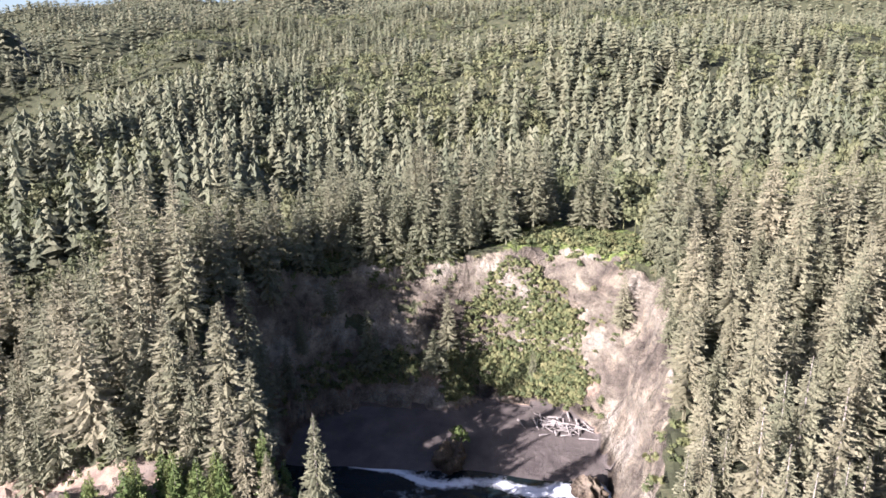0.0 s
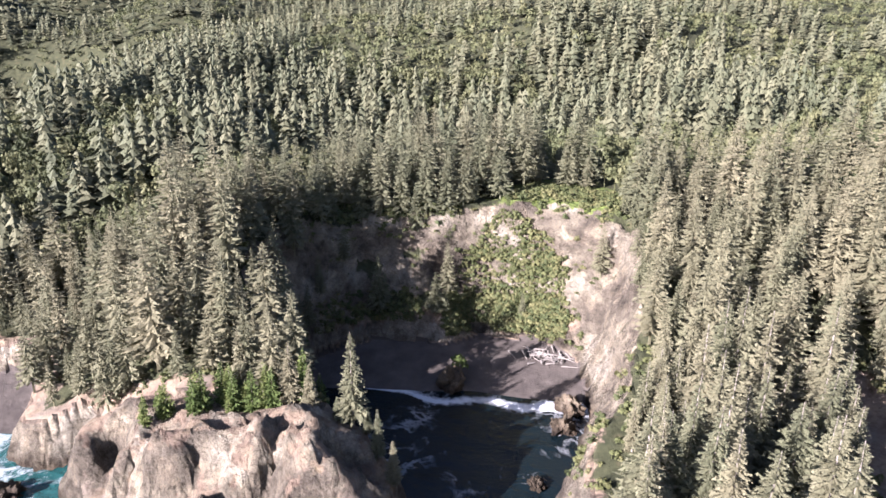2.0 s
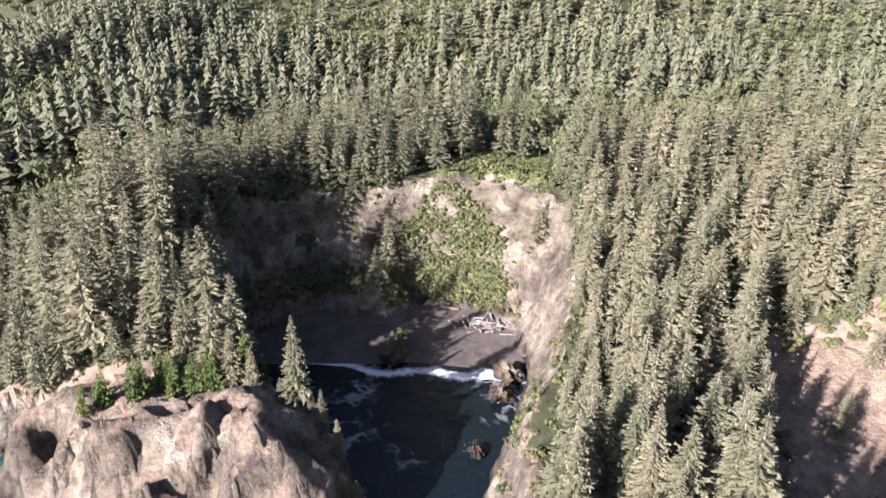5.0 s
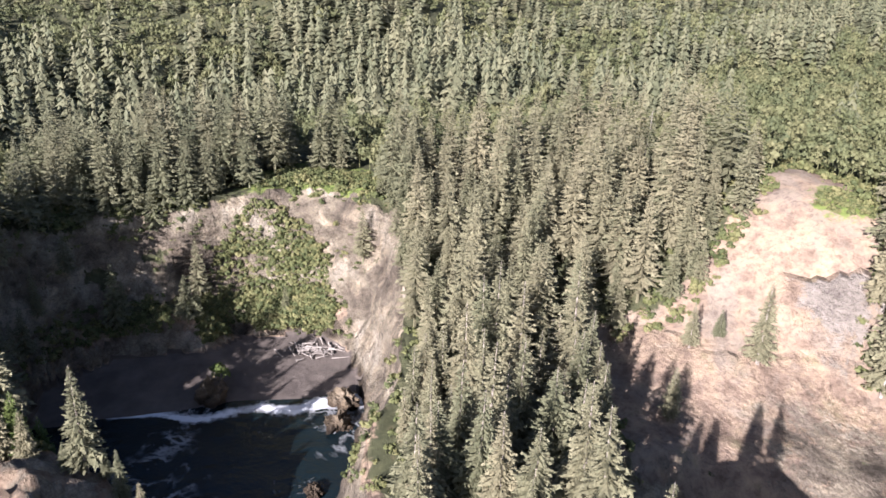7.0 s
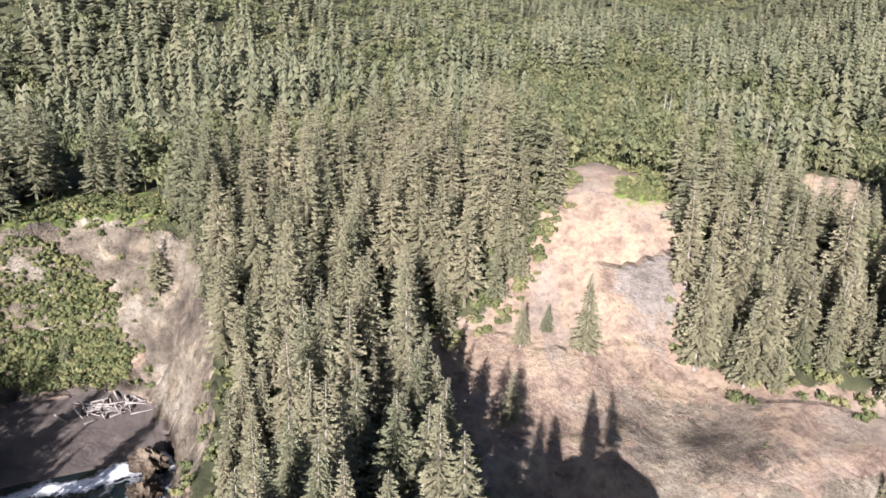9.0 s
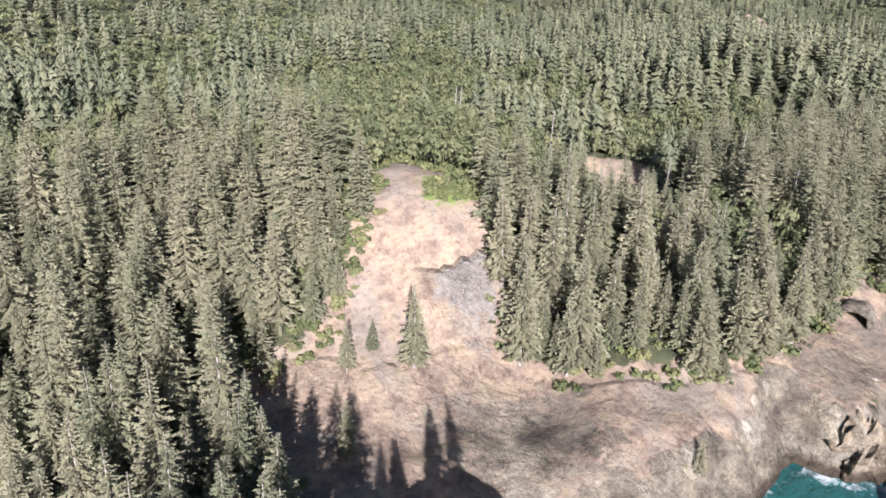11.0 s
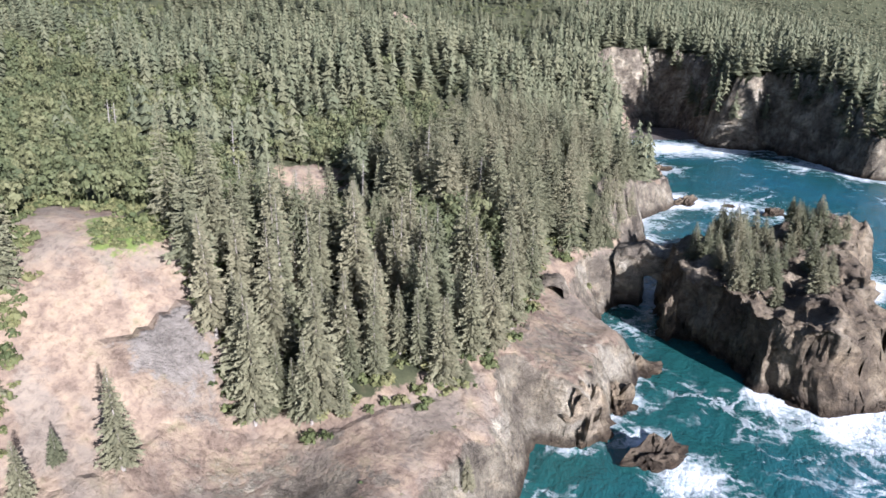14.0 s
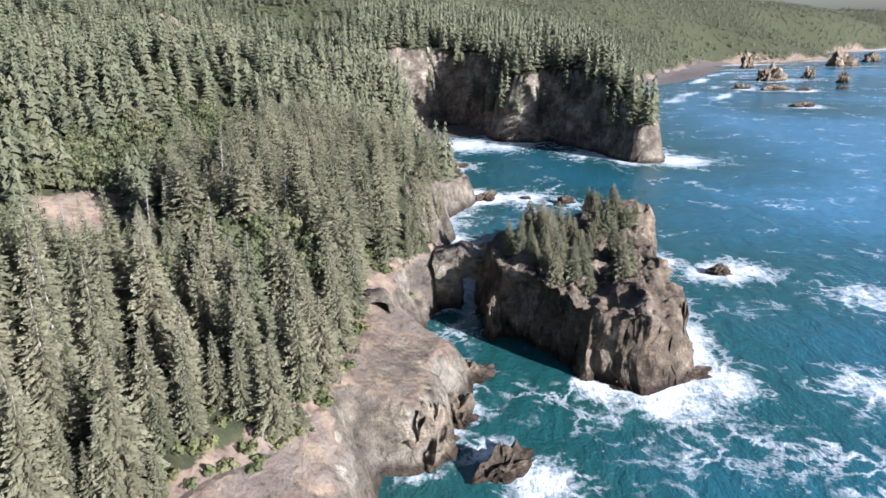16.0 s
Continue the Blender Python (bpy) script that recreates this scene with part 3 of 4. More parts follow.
FAR_STACKS = [(690, 1440, 34, 20, 30, 20), (604, 1236, 26, 10, 9, 10), (800, 1490, 15, 11, 22, 0), (806, 1372, 14, 10, 20, 40), (528, 990, 18, 9, 7, 10), (1085, 1870, 38, 20, 36, 0),
              (560, 1275, 16, 10, 9, 0), (836, 1880, 24, 18, 34, 30), (1280, 2050, 26, 16, 22, 0), (650, 1225, 14, 8, 6, 0), (735, 1250, 10, 7, 5, 0)]
for n, (rx_, ry_, rl, rw, rh, rt) in enumerate(FAR_STACKS):
    tagged(boulder("far_crag", rx_, ry_, rl, rw, rh, rt, n + 40), "far grey rock standing off the strand", "sea crag", "far rocks off the strand")


def make_arch():
    """The natural bridge between the headland and the stack: a rough slab of rock with a tall opening under it."""
    na, ny = 40, 12
    verts, faces = [], []
    x0, x1, y0, y1, spring, crown = -4.0, 30.0, 274.0, 292.0, 12.0, 14.5
    ox0, ox1 = 8.2, 15.0

    def under(x):
        if x <= ox0 or x >= ox1:
            return -4.0
        u = (x - (ox0 + ox1) / 2) / ((ox1 - ox0) / 2)
        return spring + (crown - spring) * math.sqrt(max(1 - u * u, 0))

    cols = sorted(list(np.linspace(x0, x1, na)) + [ox0, ox0 + 0.02, ox1 - 0.02, ox1])
    for x in cols:
        low, high = under(x), 27.0 - 4.0 * abs((x - 12) / 16) ** 2 + 2.5 * float(value_noise(np.array([x / 4]), np.array([3.3]), 7)[0])
        for k in range(ny + 1):
            y = y0 + (y1 - y0) * k / ny
            verts.append((x, y, high - 2.0 * (2 * k / ny - 1) ** 2))
        for k in range(ny + 1):
            verts.append((x, y1 - (y1 - y0) * k / ny, low))
    ring = 2 * (ny + 1)
    for c in range(len(cols) - 1):
        for k in range(ring):
            a, b = c * ring + k, c * ring + (k + 1) % ring
            faces.append((a, b, b + ring, a + ring))
    faces.append(tuple(range(ring)))
    faces.append(tuple(range((len(cols) - 1) * ring, len(cols) * ring))[::-1])
    bm = bmesh.new()
    me = bpy.data.meshes.new("rock_arch")
    me.from_pydata(verts, [], faces)
    bm.from_mesh(me)
    bmesh.ops.subdivide_edges(bm, edges=[e for e in bm.edges if e.calc_length() > 5], cuts=6, use_grid_fill=True)
    bmesh.ops.recalc_face_normals(bm, faces=bm.faces)
    for v in bm.verts:
        q = v.co * 0.16
        v.co += Vector((noise.noise(q), noise.noise(q + Vector((9, 0, 0))), noise.noise(q + Vector((0, 9, 0))))) * 1.6
        v.co += Vector((noise.noise(q * 3), noise.noise(q * 3 + Vector((5, 0, 0))), 0)) * 0.7
    bm.to_mesh(me)
    bm.free()
    me.materials.append(ROCK)
    return tagged(new("rock_arch", me), "natural rock bridge with a tall sea opening", "rock arch")


make_arch()

# the sea, with the surf gathered round the rocks
wd = np.minimum(wd, -inside_by(wx, wy, STACK))
for rx_, ry_, rl, rw, rh, rt in SURF_ROCKS + FAR_STACKS:
    wd = np.minimum(wd, np.hypot(wx - rx_, wy - ry_) - 0.5 * (rl + rw))
calm = 1 - 0.75 * ((wx > -30) & (wx < 44) & (wy > 140) & (wy < 275))
exposed = calm * np.clip(0.62 + (wx + 30) / 160 + np.clip((wy - 500) / 400, 0, 0.4), 0.30, 1.0)
sheltered = ((wx < -55) & (wx > -190) & (wy > -140) & (wy < -30))
reach = 5 + 16 * exposed + 14 * np.clip((wy - 500) / 500, 0, 1.5)
calm_side = 1 - 0.8 * ((wx > 0) & (wx < 60) & (wy > 210) & (wy < 280) & (wx > 12 + 0.12 * (wy - 210)))
surf = np.clip(1 - wd / reach, 0, 1) * exposed * (0.7 + 0.9 * fbm(wx, wy, 40, 3, 101))
# the break on the seaward side of the stack and the lines of swell off the beaches
for cx, cy, rr, amt in ((74, 196, 20, 0.85), (96, 206, 18, 0.85), (50, 190, 22, 0.4), (78, 178, 36, 0.36), (110, 160, 50, 0.18), (150, 316, 24, 0.75), (196, 278, 30, 0.62), (146, 200, 24, 0.55), (215, 255, 40, 0.4), (26, 154, 16, 0.8),
                        (140, 315, 16, 0.9), (5, 250, 14, 0.5), (60, 470, 40, 0.65), (20, 700, 60, 0.85), (60, 690, 50, 0.7), (215, 600, 40, 0.9), (140, 640, 40, 0.6), (-64, -200, 16, 0.55), (-80, -214, 18, 0.55)):
    surf = np.maximum(surf, amt * np.clip(1.25 - np.hypot(wx - cx, wy - cy) / rr, 0, 1))
surf = surf * calm_side
for cx, cy, rr, amt in ((6, 204, 8, 0.8), (10, 190, 8, 0.75), (2, 176, 8, 0.8), (14, 216, 6, 0.7), (-8, 158, 7, 0.8), (14, 168, 9, 0.8)):
    surf = np.maximum(surf, amt * np.clip(1.25 - np.hypot(wx - cx, wy - cy) / rr, 0, 1))
along = (wx - 413) * 0.56 + (wy - 1390) * 0.83
across = (wx - 413) * 0.83 - (wy - 1390) * 0.56
lines = np.clip(1.2 - np.abs(((across + 30 * fbm(wx, wy, 200, 3, 111)) % 60) - 20) / 16, 0, 1)
surf = np.maximum(surf, lines * (along > -300) * (along < 900) * (across > 20) * (across < 200) * np.clip(0.55 + 1.4 * fbm(wx, wy, 90, 3, 117), 0, 0.95))
front = (-134.5 + 9 * fbm(wx, wy, 26, 3, 113) - 0.06 * (wy + 70))
surf = np.where(sheltered, np.clip(1.35 - np.abs(wx - front) / 2.4, 0, 1) * np.clip(0.85 + 1.3 * fbm(wx, wy, 13, 3, 115), 0, 1.1) * (wy > -108) + 0.25 * np.clip(1 - wd / 4, 0, 1), surf)
# grows with distance offshore, driving the blue and the painted haze
deep = np.clip((wd - 8) / 150, 0, 1) * 0.8 + 0.2 * np.clip(wd / 500, 0, 1)
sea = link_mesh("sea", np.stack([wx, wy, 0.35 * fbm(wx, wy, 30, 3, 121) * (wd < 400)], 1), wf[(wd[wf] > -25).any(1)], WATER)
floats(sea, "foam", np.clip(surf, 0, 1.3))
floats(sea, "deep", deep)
# 0.04 well inside the cove, rising to 1 towards its mouth
floats(sea, "open_sea", np.where((wx < -30) & (wy > -140) & (wy < -24), np.clip((wx + 75) / 45, 0.04, 1), 1.0))
tagged(sea, "teal ocean swell with white foam round the rocks", "sea", kind="structure")

# ---------------------------------------------------------------- woods
rng = np.random.default_rng(5)


def spruce_crown(h, radius, boughs, twigs, bare, r, fat=1.0, droop=1.0):
    """Narrow drooping boughs in an upward spiral, gathered in loose tiers, with hanging sprays along each."""
    v, f = [], []
    for k in range(boughs):
        u = (k + 0.5) / boughs
        z = h * (bare + (0.985 - bare) * u**0.90)
        z += 0.011 * h * math.sin(z / h * 75) * (1 - u)
        rel = max((z / h - bare) / (1 - bare), 0)
        reach = radius * (0.07 + 0.95 * max(1 - rel, 0) ** 0.88) * min(1, 0.6 + 4 * rel) * r.uniform(0.60, 1.20)
        a = k * 2.39996 + r.uniform(-0.5, 0.5)
        ca, sa = math.cos(a), math.sin(a)
        rise, sag = reach * r.uniform(-0.02, 0.24) * (0.5 + rel), droop * reach * r.uniform(0.18, 0.46)
        w = fat * reach * r.uniform(0.11, 0.20)

        def at(s, side, drop):
            x, y = reach * s, side
            return (ca * x - sa * y, sa * x + ca * y, z + rise * s * 2 - sag * s * s - drop)

        n = len(v)
        v += [at(0.0, 0, -0.1), at(0.6, w, w * 0.9), at(1.0, 0, 0), at(0.6, -w, w * 0.9)]
        f += [(n, n + 1, n + 2), (n, n + 2, n + 3)]
        for q in range(twigs):
            s, side = r.uniform(0.30, 0.92), (1 if (q + k) % 2 else -1)
            n = len(v)
            e = w * r.uniform(0.8, 1.7)
            v += [at(s, 0, -0.06 * w), at(s + 0.14, side * e, e * r.uniform(0.3, 0.9)), at(s - 0.06, side * e * 0.7, e * r.uniform(0.7, 1.3))]
            f.append((n, n + 1, n + 2))
    return np.array(v), f


def tiered_crown(h, radius, tiers, spokes, r):
    """A far conifer: ragged, shallow skirts of foliage stacked to a spire."""
    v, f = [], []
    for k in range(tiers):
        u = (k + 1) / tiers
        foot = h * (1.0 - 0.93 * u ** 0.95) + r.uniform(-0.02, 0.02) * h
        top = foot + h * (0.10 + 0.30 / tiers)
        wide = radius * (0.10 + 0.92 * u ** 0.80) * r.uniform(0.85, 1.15)
        turn, ox, oy = r.uniform(0, 6.28), r.uniform(-0.12, 0.12) * wide, r.uniform(-0.12, 0.12) * wide
        n = len(v)
        for q in range(2 * spokes):
            a = turn + math.pi * q / spokes + r.uniform(-0.25, 0.25)
            reach = wide * (r.uniform(0.78, 1.18) if q % 2 == 0 else r.uniform(0.48, 0.76))
            v.append((ox + reach * math.cos(a), oy + reach * math.sin(a), foot + (top - foot) * (r.uniform(-0.30, 0.20) if q % 2 == 0 else r.uniform(0.15, 0.5))))
        v.append((0.0, 0.0, min(top, h)))
        f += [(n + q, n + (q + 1) % (2 * spokes), n + 2 * spokes) for q in range(2 * spokes)]
    return np.array(v), f


def trunk(h, base, sides=6, top=0.06, rings=4, r=None, lean=0.0):
    v, f = [], []
    for k in range(rings + 1):
        u = k / rings
        rad = base * (1 - u) ** 0.9 + top * u + (0.35 * base if k == 0 else 0)
        for s in range(sides):
            a = 2 * math.pi * s / sides
            v.append((rad * math.cos(a) + lean * u * u * h, rad * math.sin(a), h * u - (1.2 if k == 0 else 0)))
    for k in range(rings):
        for s in range(sides):
            a, b = k * sides + s, k * sides + (s + 1) % sides
            f.append((a, b, b + sides, a + sides))
    return v, f


def leaf_clump(radius, height, leaves, size, base, r, lumps=7):
    """A broad crown: leaf sprays scattered over several uneven lobes, with gaps between."""
    v, f = [], []
    lobes = [(r.uniform(-0.55, 0.55) * radius, r.uniform(-0.55, 0.55) * radius, base + height * r.uniform(0.25, 0.85), radius * r.uniform(0.35, 0.62)) for _ in range(lumps)]
    for k in range(leaves):
        cx, cy, cz, cr = lobes[k % lumps]
        d = r.normal(size=3)
        d[2] = abs(d[2]) * 0.9 - 0.25
        d /= np.linalg.norm(d)
        c = np.array([cx, cy, cz]) + d * cr * np.array([1, 1, height / radius * 0.55]) * r.uniform(0.75, 1.1)
        t1 = np.cross(d, r.normal(size=3))
        t1 /= np.linalg.norm(t1)
        t2 = np.cross(d, t1) + 0.35 * d * r.uniform(-1, 1)
        s = size * r.uniform(0.6, 1.3)
        n = len(v)
        v += [c + t1 * s, c + t2 * s * 0.7, c - t1 * s, c - t2 * s * 0.7 - 0.3 * s * d]
        f += [(n, n + 1, n + 2), (n, n + 2, n + 3)]
    return np.array(v), f


def sample(spacing, x0, x1, y0, y1):
    gx_, gy_ = np.meshgrid(np.arange(x0, x1, spacing), np.arange(y0, y1, spacing))
    n = gx_.size
    return gx_.ravel() + rng.uniform(-0.48, 0.48, n) * spacing, gy_.ravel() + rng.uniform(-0.48, 0.48, n) * spacing


def site(x, y):
    """Ground height and slope at places, and where trees cannot stand."""
    h, d, sandy = land(x, y)
    hx, _, _ = land(x + 2.0, y)
    hy, _, _ = land(x, y + 2.0)
    s = np.hypot(hx - h, hy - h) / 2
    bare = np.maximum.reduce([inside_by(x, y, BARE_SLOPE), inside_by(x, y, PINK_PATCH), inside_by(x, y, ROAD_CUT), inside_by(x, y, LAND_SLIDE)])
    return h, d, s, bare, sandy


def in_view(x, y):
    """The sector of the plan that the flight looks over."""
    a = np.degrees(np.arctan2(-(x - 40), y + 60))
    return ((a > -40) & (a < 142)) | (((a > 142) | (a < -172)) & (np.hypot(x - 40, y) < 1900))


def outward(v, f, own=0.40):
    """Shading directions for foliage: out of the crown, with some of each spray's own face."""
    f = np.asarray(f)
    g = np.zeros_like(v)
    face = np.cross(v[f[:, 1]] - v[f[:, 0]], v[f[:, 2]] - v[f[:, 0]])
    face /= np.linalg.norm(face, axis=1, keepdims=True) + 1e-9
    for k in range(3):
        g[f[:, k]] = face
    h = v[:, 2].max()
    out_ = np.stack([v[:, 0], v[:, 1], 0.30 * (np.hypot(v[:, 0], v[:, 1]) + 0.5) + 0.02 * h], 1)
    out_ /= np.linalg.norm(out_, axis=1, keepdims=True) + 1e-9
    g = np.where((g * out_).sum(1, keepdims=True) < 0, -g, g) * own + out_
    return g / np.linalg.norm(g, axis=1, keepdims=True)


def round_normals(me, directions):
    a = me.attributes.new("custom_normal", "FLOAT_VECTOR", "POINT")
    a.data.foreach_set("vector", np.ascontiguousarray(directions, np.float32).ravel())


def forest(name, mats, variants, xyz, scale, turn, tint, label, category):
    """Many trees joined into one wood, from a few shapes."""
    allv, allf, allt, alln, offset = [], [], [], [], 0
    pick = np.arange(len(xyz)) % len(variants)
    for k, (v, f) in enumerate(variants):
        m = np.where(pick == k)[0]
        if not len(m):
            continue
        f = np.array(f)
        c, s = np.cos(turn[m])[:, None], np.sin(turn[m])[:, None]
        x = (v[None, :, 0] * c - v[None, :, 1] * s) * scale[m, 0][:, None] + xyz[m, 0][:, None]
        y = (v[None, :, 0] * s + v[None, :, 1] * c) * scale[m, 0][:, None] + xyz[m, 1][:, None]
        z = v[None, :, 2] * scale[m, 1][:, None] + xyz[m, 2][:, None]
        allv.append(np.stack([x, y, z], -1).reshape(-1, 3))
        allf.append((f[None] + (np.arange(len(m)) * len(v))[:, None, None]).reshape(-1, 3) + offset)
        allt.append(np.repeat(tint[m], len(v)))
        g = outward(v, f)
        alln.append(np.stack([g[None, :, 0] * c - g[None, :, 1] * s, g[None, :, 0] * s + g[None, :, 1] * c, np.repeat(g[None, :, 2], len(m), 0)], -1).reshape(-1, 3))
        offset += len(m) * len(v)
    V, F = np.concatenate(allv).astype(np.float32), np.concatenate(allf).astype(np.int32)
    me = bpy.data.meshes.new(name)
    me.vertices.add(len(V))
    me.vertices.foreach_set("co", V.ravel())
    me.loops.add(F.size)
    me.loops.foreach_set("vertex_index", F.ravel())
    me.polygons.add(len(F))
    me.polygons.foreach_set("loop_start", np.arange(0, F.size, 3, dtype=np.int32))
    me.update(calc_edges=True)
    me.shade_flat()
    me.materials.append(mats)
    round_normals(me, np.concatenate(alln))
    ob = new(name, me)
    floats(ob, "tint", np.concatenate(allt))
    return tagged(ob, label, category, kind="stuff")


def with_trunk(crown, h, base, sides=4, rings=2):
    """Crown and stem as one set of triangles, for the woods."""
    v, f = crown
    tv, tf = trunk(h, base, sides, 0.05, rings)
    tri = []
    for q in tf:
        tri += [(q[0], q[1], q[2]), (q[0], q[2], q[3])]
    return np.concatenate([v, np.array(tv)]), [tuple(i) for i in f] + [tuple(i + len(v) for i in t) for t in tri]


H0 = 38.0
MID = [spruce_crown(H0, rng.uniform(6.4, 8.4), 190, 2, rng.uniform(0.05, 0.18), rng, 1.1) for _ in range(7)]
FAR = [tiered_crown(H0, rng.uniform(6.2, 8.6), 7, 4, rng) for _ in range(14)]
LAST = [tiered_crown(H0, rng.uniform(7.0, 9.5), 3, 3, rng) for _ in range(10)]

tx, ty = sample(7.9, -420, 60, -330, 430)
tx2, ty2 = sample(11.0, -950, 260, -600, 1100)
out = ~((tx2 > -420) & (tx2 < 60) & (ty2 > -330) & (ty2 < 430))
tx2, ty2 = tx2[out], ty2[out]
tx3, ty3 = sample(14, -1700, 700, -1250, 1900)
more_x, more_y = sample(24, -300, 2800, 1100, 4200)
more = (more_x > 700) | (more_y > 1900)
tx3, ty3 = np.r_[tx3, more_x[more]], np.r_[ty3, more_y[more]]
out = ~((tx3 > -950) & (tx3 < 260) & (ty3 > -600) & (ty3 < 1100))
tx3, ty3 = tx3[out], ty3[out]


def stand(x, y, steepest, margin):
    keep = in_view(x, y)
    x, y = x[keep], y[keep]
    h, d, s, bare, sandy = site(x, y)
    keep = (h > 9) & (s < steepest + 1.6 * (y > 330) + 0.5 * ((y > 540) & (y < 900))) & (bare < margin) & (d > 5) & ~sandy
    keep &= ~((y < -16) & (y > -60) & (x > -178) & (x < -20) & (d < 15))
    keep |= (h > 9) & (x > -165) & (x < -92) & (y > -170) & (y < -112) & (d > 2) & ~sandy
    keep |= (h > 34) & (x > -235) & (x < -166) & (y > -140) & (y < -86) & (d > 2) & ~sandy
    keep &= ~((x > np.where(y < -112, -84, -96)) & (y > -168) & (y < -56))
    keep &= (np.hypot(x + 132, y - 129) > 9) & (np.hypot((x + 206) / 1.25, y + 42) > 21)
    return x[keep], y[keep], h[keep], d[keep], s[keep]


x1, y1, h1, d1, s1 = stand(tx, ty, 1.9, -1.0)
thick = fbm(x1, y1, 70, 3, 131)
n1 = len(x1)
tall = np.clip(0.60 + d1 / 130, 0.58, 0.92) * rng.uniform(0.40, 1.15, n1)
# the sheltered south rim of the cove carries the tallest trees, the hollow below the scar only low ones
tall = np.where((x1 > -175) & (x1 < -90) & (y1 > -185) & (y1 < -108), tall * 1.25, tall)
ahead = (x1 + 164) * 0.567 - (y1 - 290) * 0.823
beside = (x1 + 164) * 0.823 + (y1 - 290) * 0.567
tall = np.where((ahead > 0) & (ahead < 130) & (np.abs(beside) < 26), tall * (0.20 + 0.0042 * ahead), tall)
tall = np.where((x1 > -20) & (y1 < 60), tall * 0.45, tall)
broad = (thick + 0.5 * fbm(x1, y1, 14, 2, 137) + 0.14 * ((y1 > 90) & (x1 < -150)) > 0.10) & (d1 > 40) & (np.hypot(x1 - 40, y1 + 40) > 255)
hollow = (ahead > -6) & (ahead < 66) & (np.abs(beside) < 20)
broad &= ~((ahead > -6) & (ahead < 120) & (np.abs(beside) < 24))
# random tint, lowered behind the cove to put slope shade into the colour
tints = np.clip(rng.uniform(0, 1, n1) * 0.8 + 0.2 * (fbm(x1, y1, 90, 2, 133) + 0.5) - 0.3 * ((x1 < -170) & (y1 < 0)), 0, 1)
turns = rng.uniform(0, 6.28, n1)
# the trees that stand nearest to the flight are things of their own
close = np.zeros(n1, bool)
order = np.argsort(np.hypot(x1 + 10, (y1 - 60) * 0.62))
order = order[~broad[order]][:160]
close[order] = True
NEAR = []
for k in range(6):
    hh = H0
    root = new("spruce_tree")
    tv, tf = trunk(hh, 0.55, 6, 0.05, 5)
    link_mesh("trunk", tv, tf, BARK, root)
    cv, cf = spruce_crown(hh, rng.uniform(6.4, 8.4), 330, 4, rng.uniform(0.05, 0.20), rng)
    round_normals(link_mesh("crown", cv, cf, NEEDLES, root, smooth=False).data, outward(cv, cf))
    tagged(root, "tall grey-green Sitka spruce on the coastal slope", "tree", "spruces above the cliffs")
    NEAR.append(root)
placed = 0
for i in order:
    src = NEAR[placed % 6]
    wide = tall[i] * rng.uniform(0.95, 1.35)
    m = pose(x1[i], y1[i], h1[i] - 0.3, rng.uniform(-2.5, 2.5), rng.uniform(-2.5, 2.5), math.degrees(turns[i]))
    size = Matrix.Diagonal((wide, wide, tall[i] * 1.04, 1))
    if placed < 6:
        src.matrix_world = m @ size
    else:
        ob = copy_thing(src, m)
        ob.scale = (wide, wide, tall[i] * 1.04)
    placed += 1
m1 = ~close & ~broad & ~hollow & ((np.hypot(x1 - 30, y1) < 310) | ((x1 > -130) & (y1 > 150)))
m4 = ~close & ~broad & ~m1 & ~hollow
MIDT = [with_trunk(c, H0, 0.4) for c in MID]


def stack_up(*cols):
    return np.stack(cols, 1)


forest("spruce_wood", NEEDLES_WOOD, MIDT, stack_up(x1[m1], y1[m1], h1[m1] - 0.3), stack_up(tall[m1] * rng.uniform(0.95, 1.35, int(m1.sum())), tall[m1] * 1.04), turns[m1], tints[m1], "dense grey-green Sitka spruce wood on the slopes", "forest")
x2, y2, h2, d2, s2 = stand(tx2, ty2, 1.8, 0.0)
x2, y2, h2 = np.r_[x2, x1[m4]], np.r_[y2, y1[m4]], np.r_[h2, h1[m4]]
n2 = len(x2)
leafy = fbm(x2, y2, 110, 3, 139) + 0.9 * fbm(x2, y2, 30, 2, 140) + rng.uniform(-0.15, 0.15, n2) + 0.20 * (x2 < -420) > 0.20
leafy[len(d2):] = False
leafy &= ~((y2 > 540) & (x2 > -120))
# younger, lower woods cover the hills behind
young = np.where((y2 > 540) & (x2 > -120), 1.0, np.clip(1.05 - (np.hypot(x2 - 40, y2) - 330) / 900, 0.55, 1.0))
FAR_CLUMPS = [leaf_clump(rng.uniform(6.0, 7.5), rng.uniform(9, 13), 46, 1.5, 1.5, rng, 8) for _ in range(5)]
for name_, pick_, shapes, mat_, lab in (("far_spruce_wood", ~leafy, FAR, FAR_NEEDLES, "far conifer wood over the hills"), ("far_alder_wood", leafy, FAR_CLUMPS, LEAVES, "far yellow-green alder wood on the hills")):
    k2 = int(pick_.sum())
    forest(name_, mat_, shapes, stack_up(x2[pick_], y2[pick_], h2[pick_] - 0.5), stack_up(rng.uniform(0.8, 1.2, k2) * young[pick_] ** 0.6, young[pick_] * rng.uniform(0.36, 0.98, k2) * (1 if mat_ is FAR_NEEDLES else 1.5) * np.where((y2[pick_] > 540) & (x2[pick_] > -80), 1.2, 1.0)), rng.uniform(0, 6.28, k2), np.clip(rng.uniform(0, 1, k2) * 0.7 + 0.3 * (fbm(x2[pick_], y2[pick_], 120, 2, 135) + 0.5), 0, 1), lab, "forest")
x3, y3, h3, d3, s3 = stand(tx3, ty3, 1.8, 0.0)
n3 = len(x3)
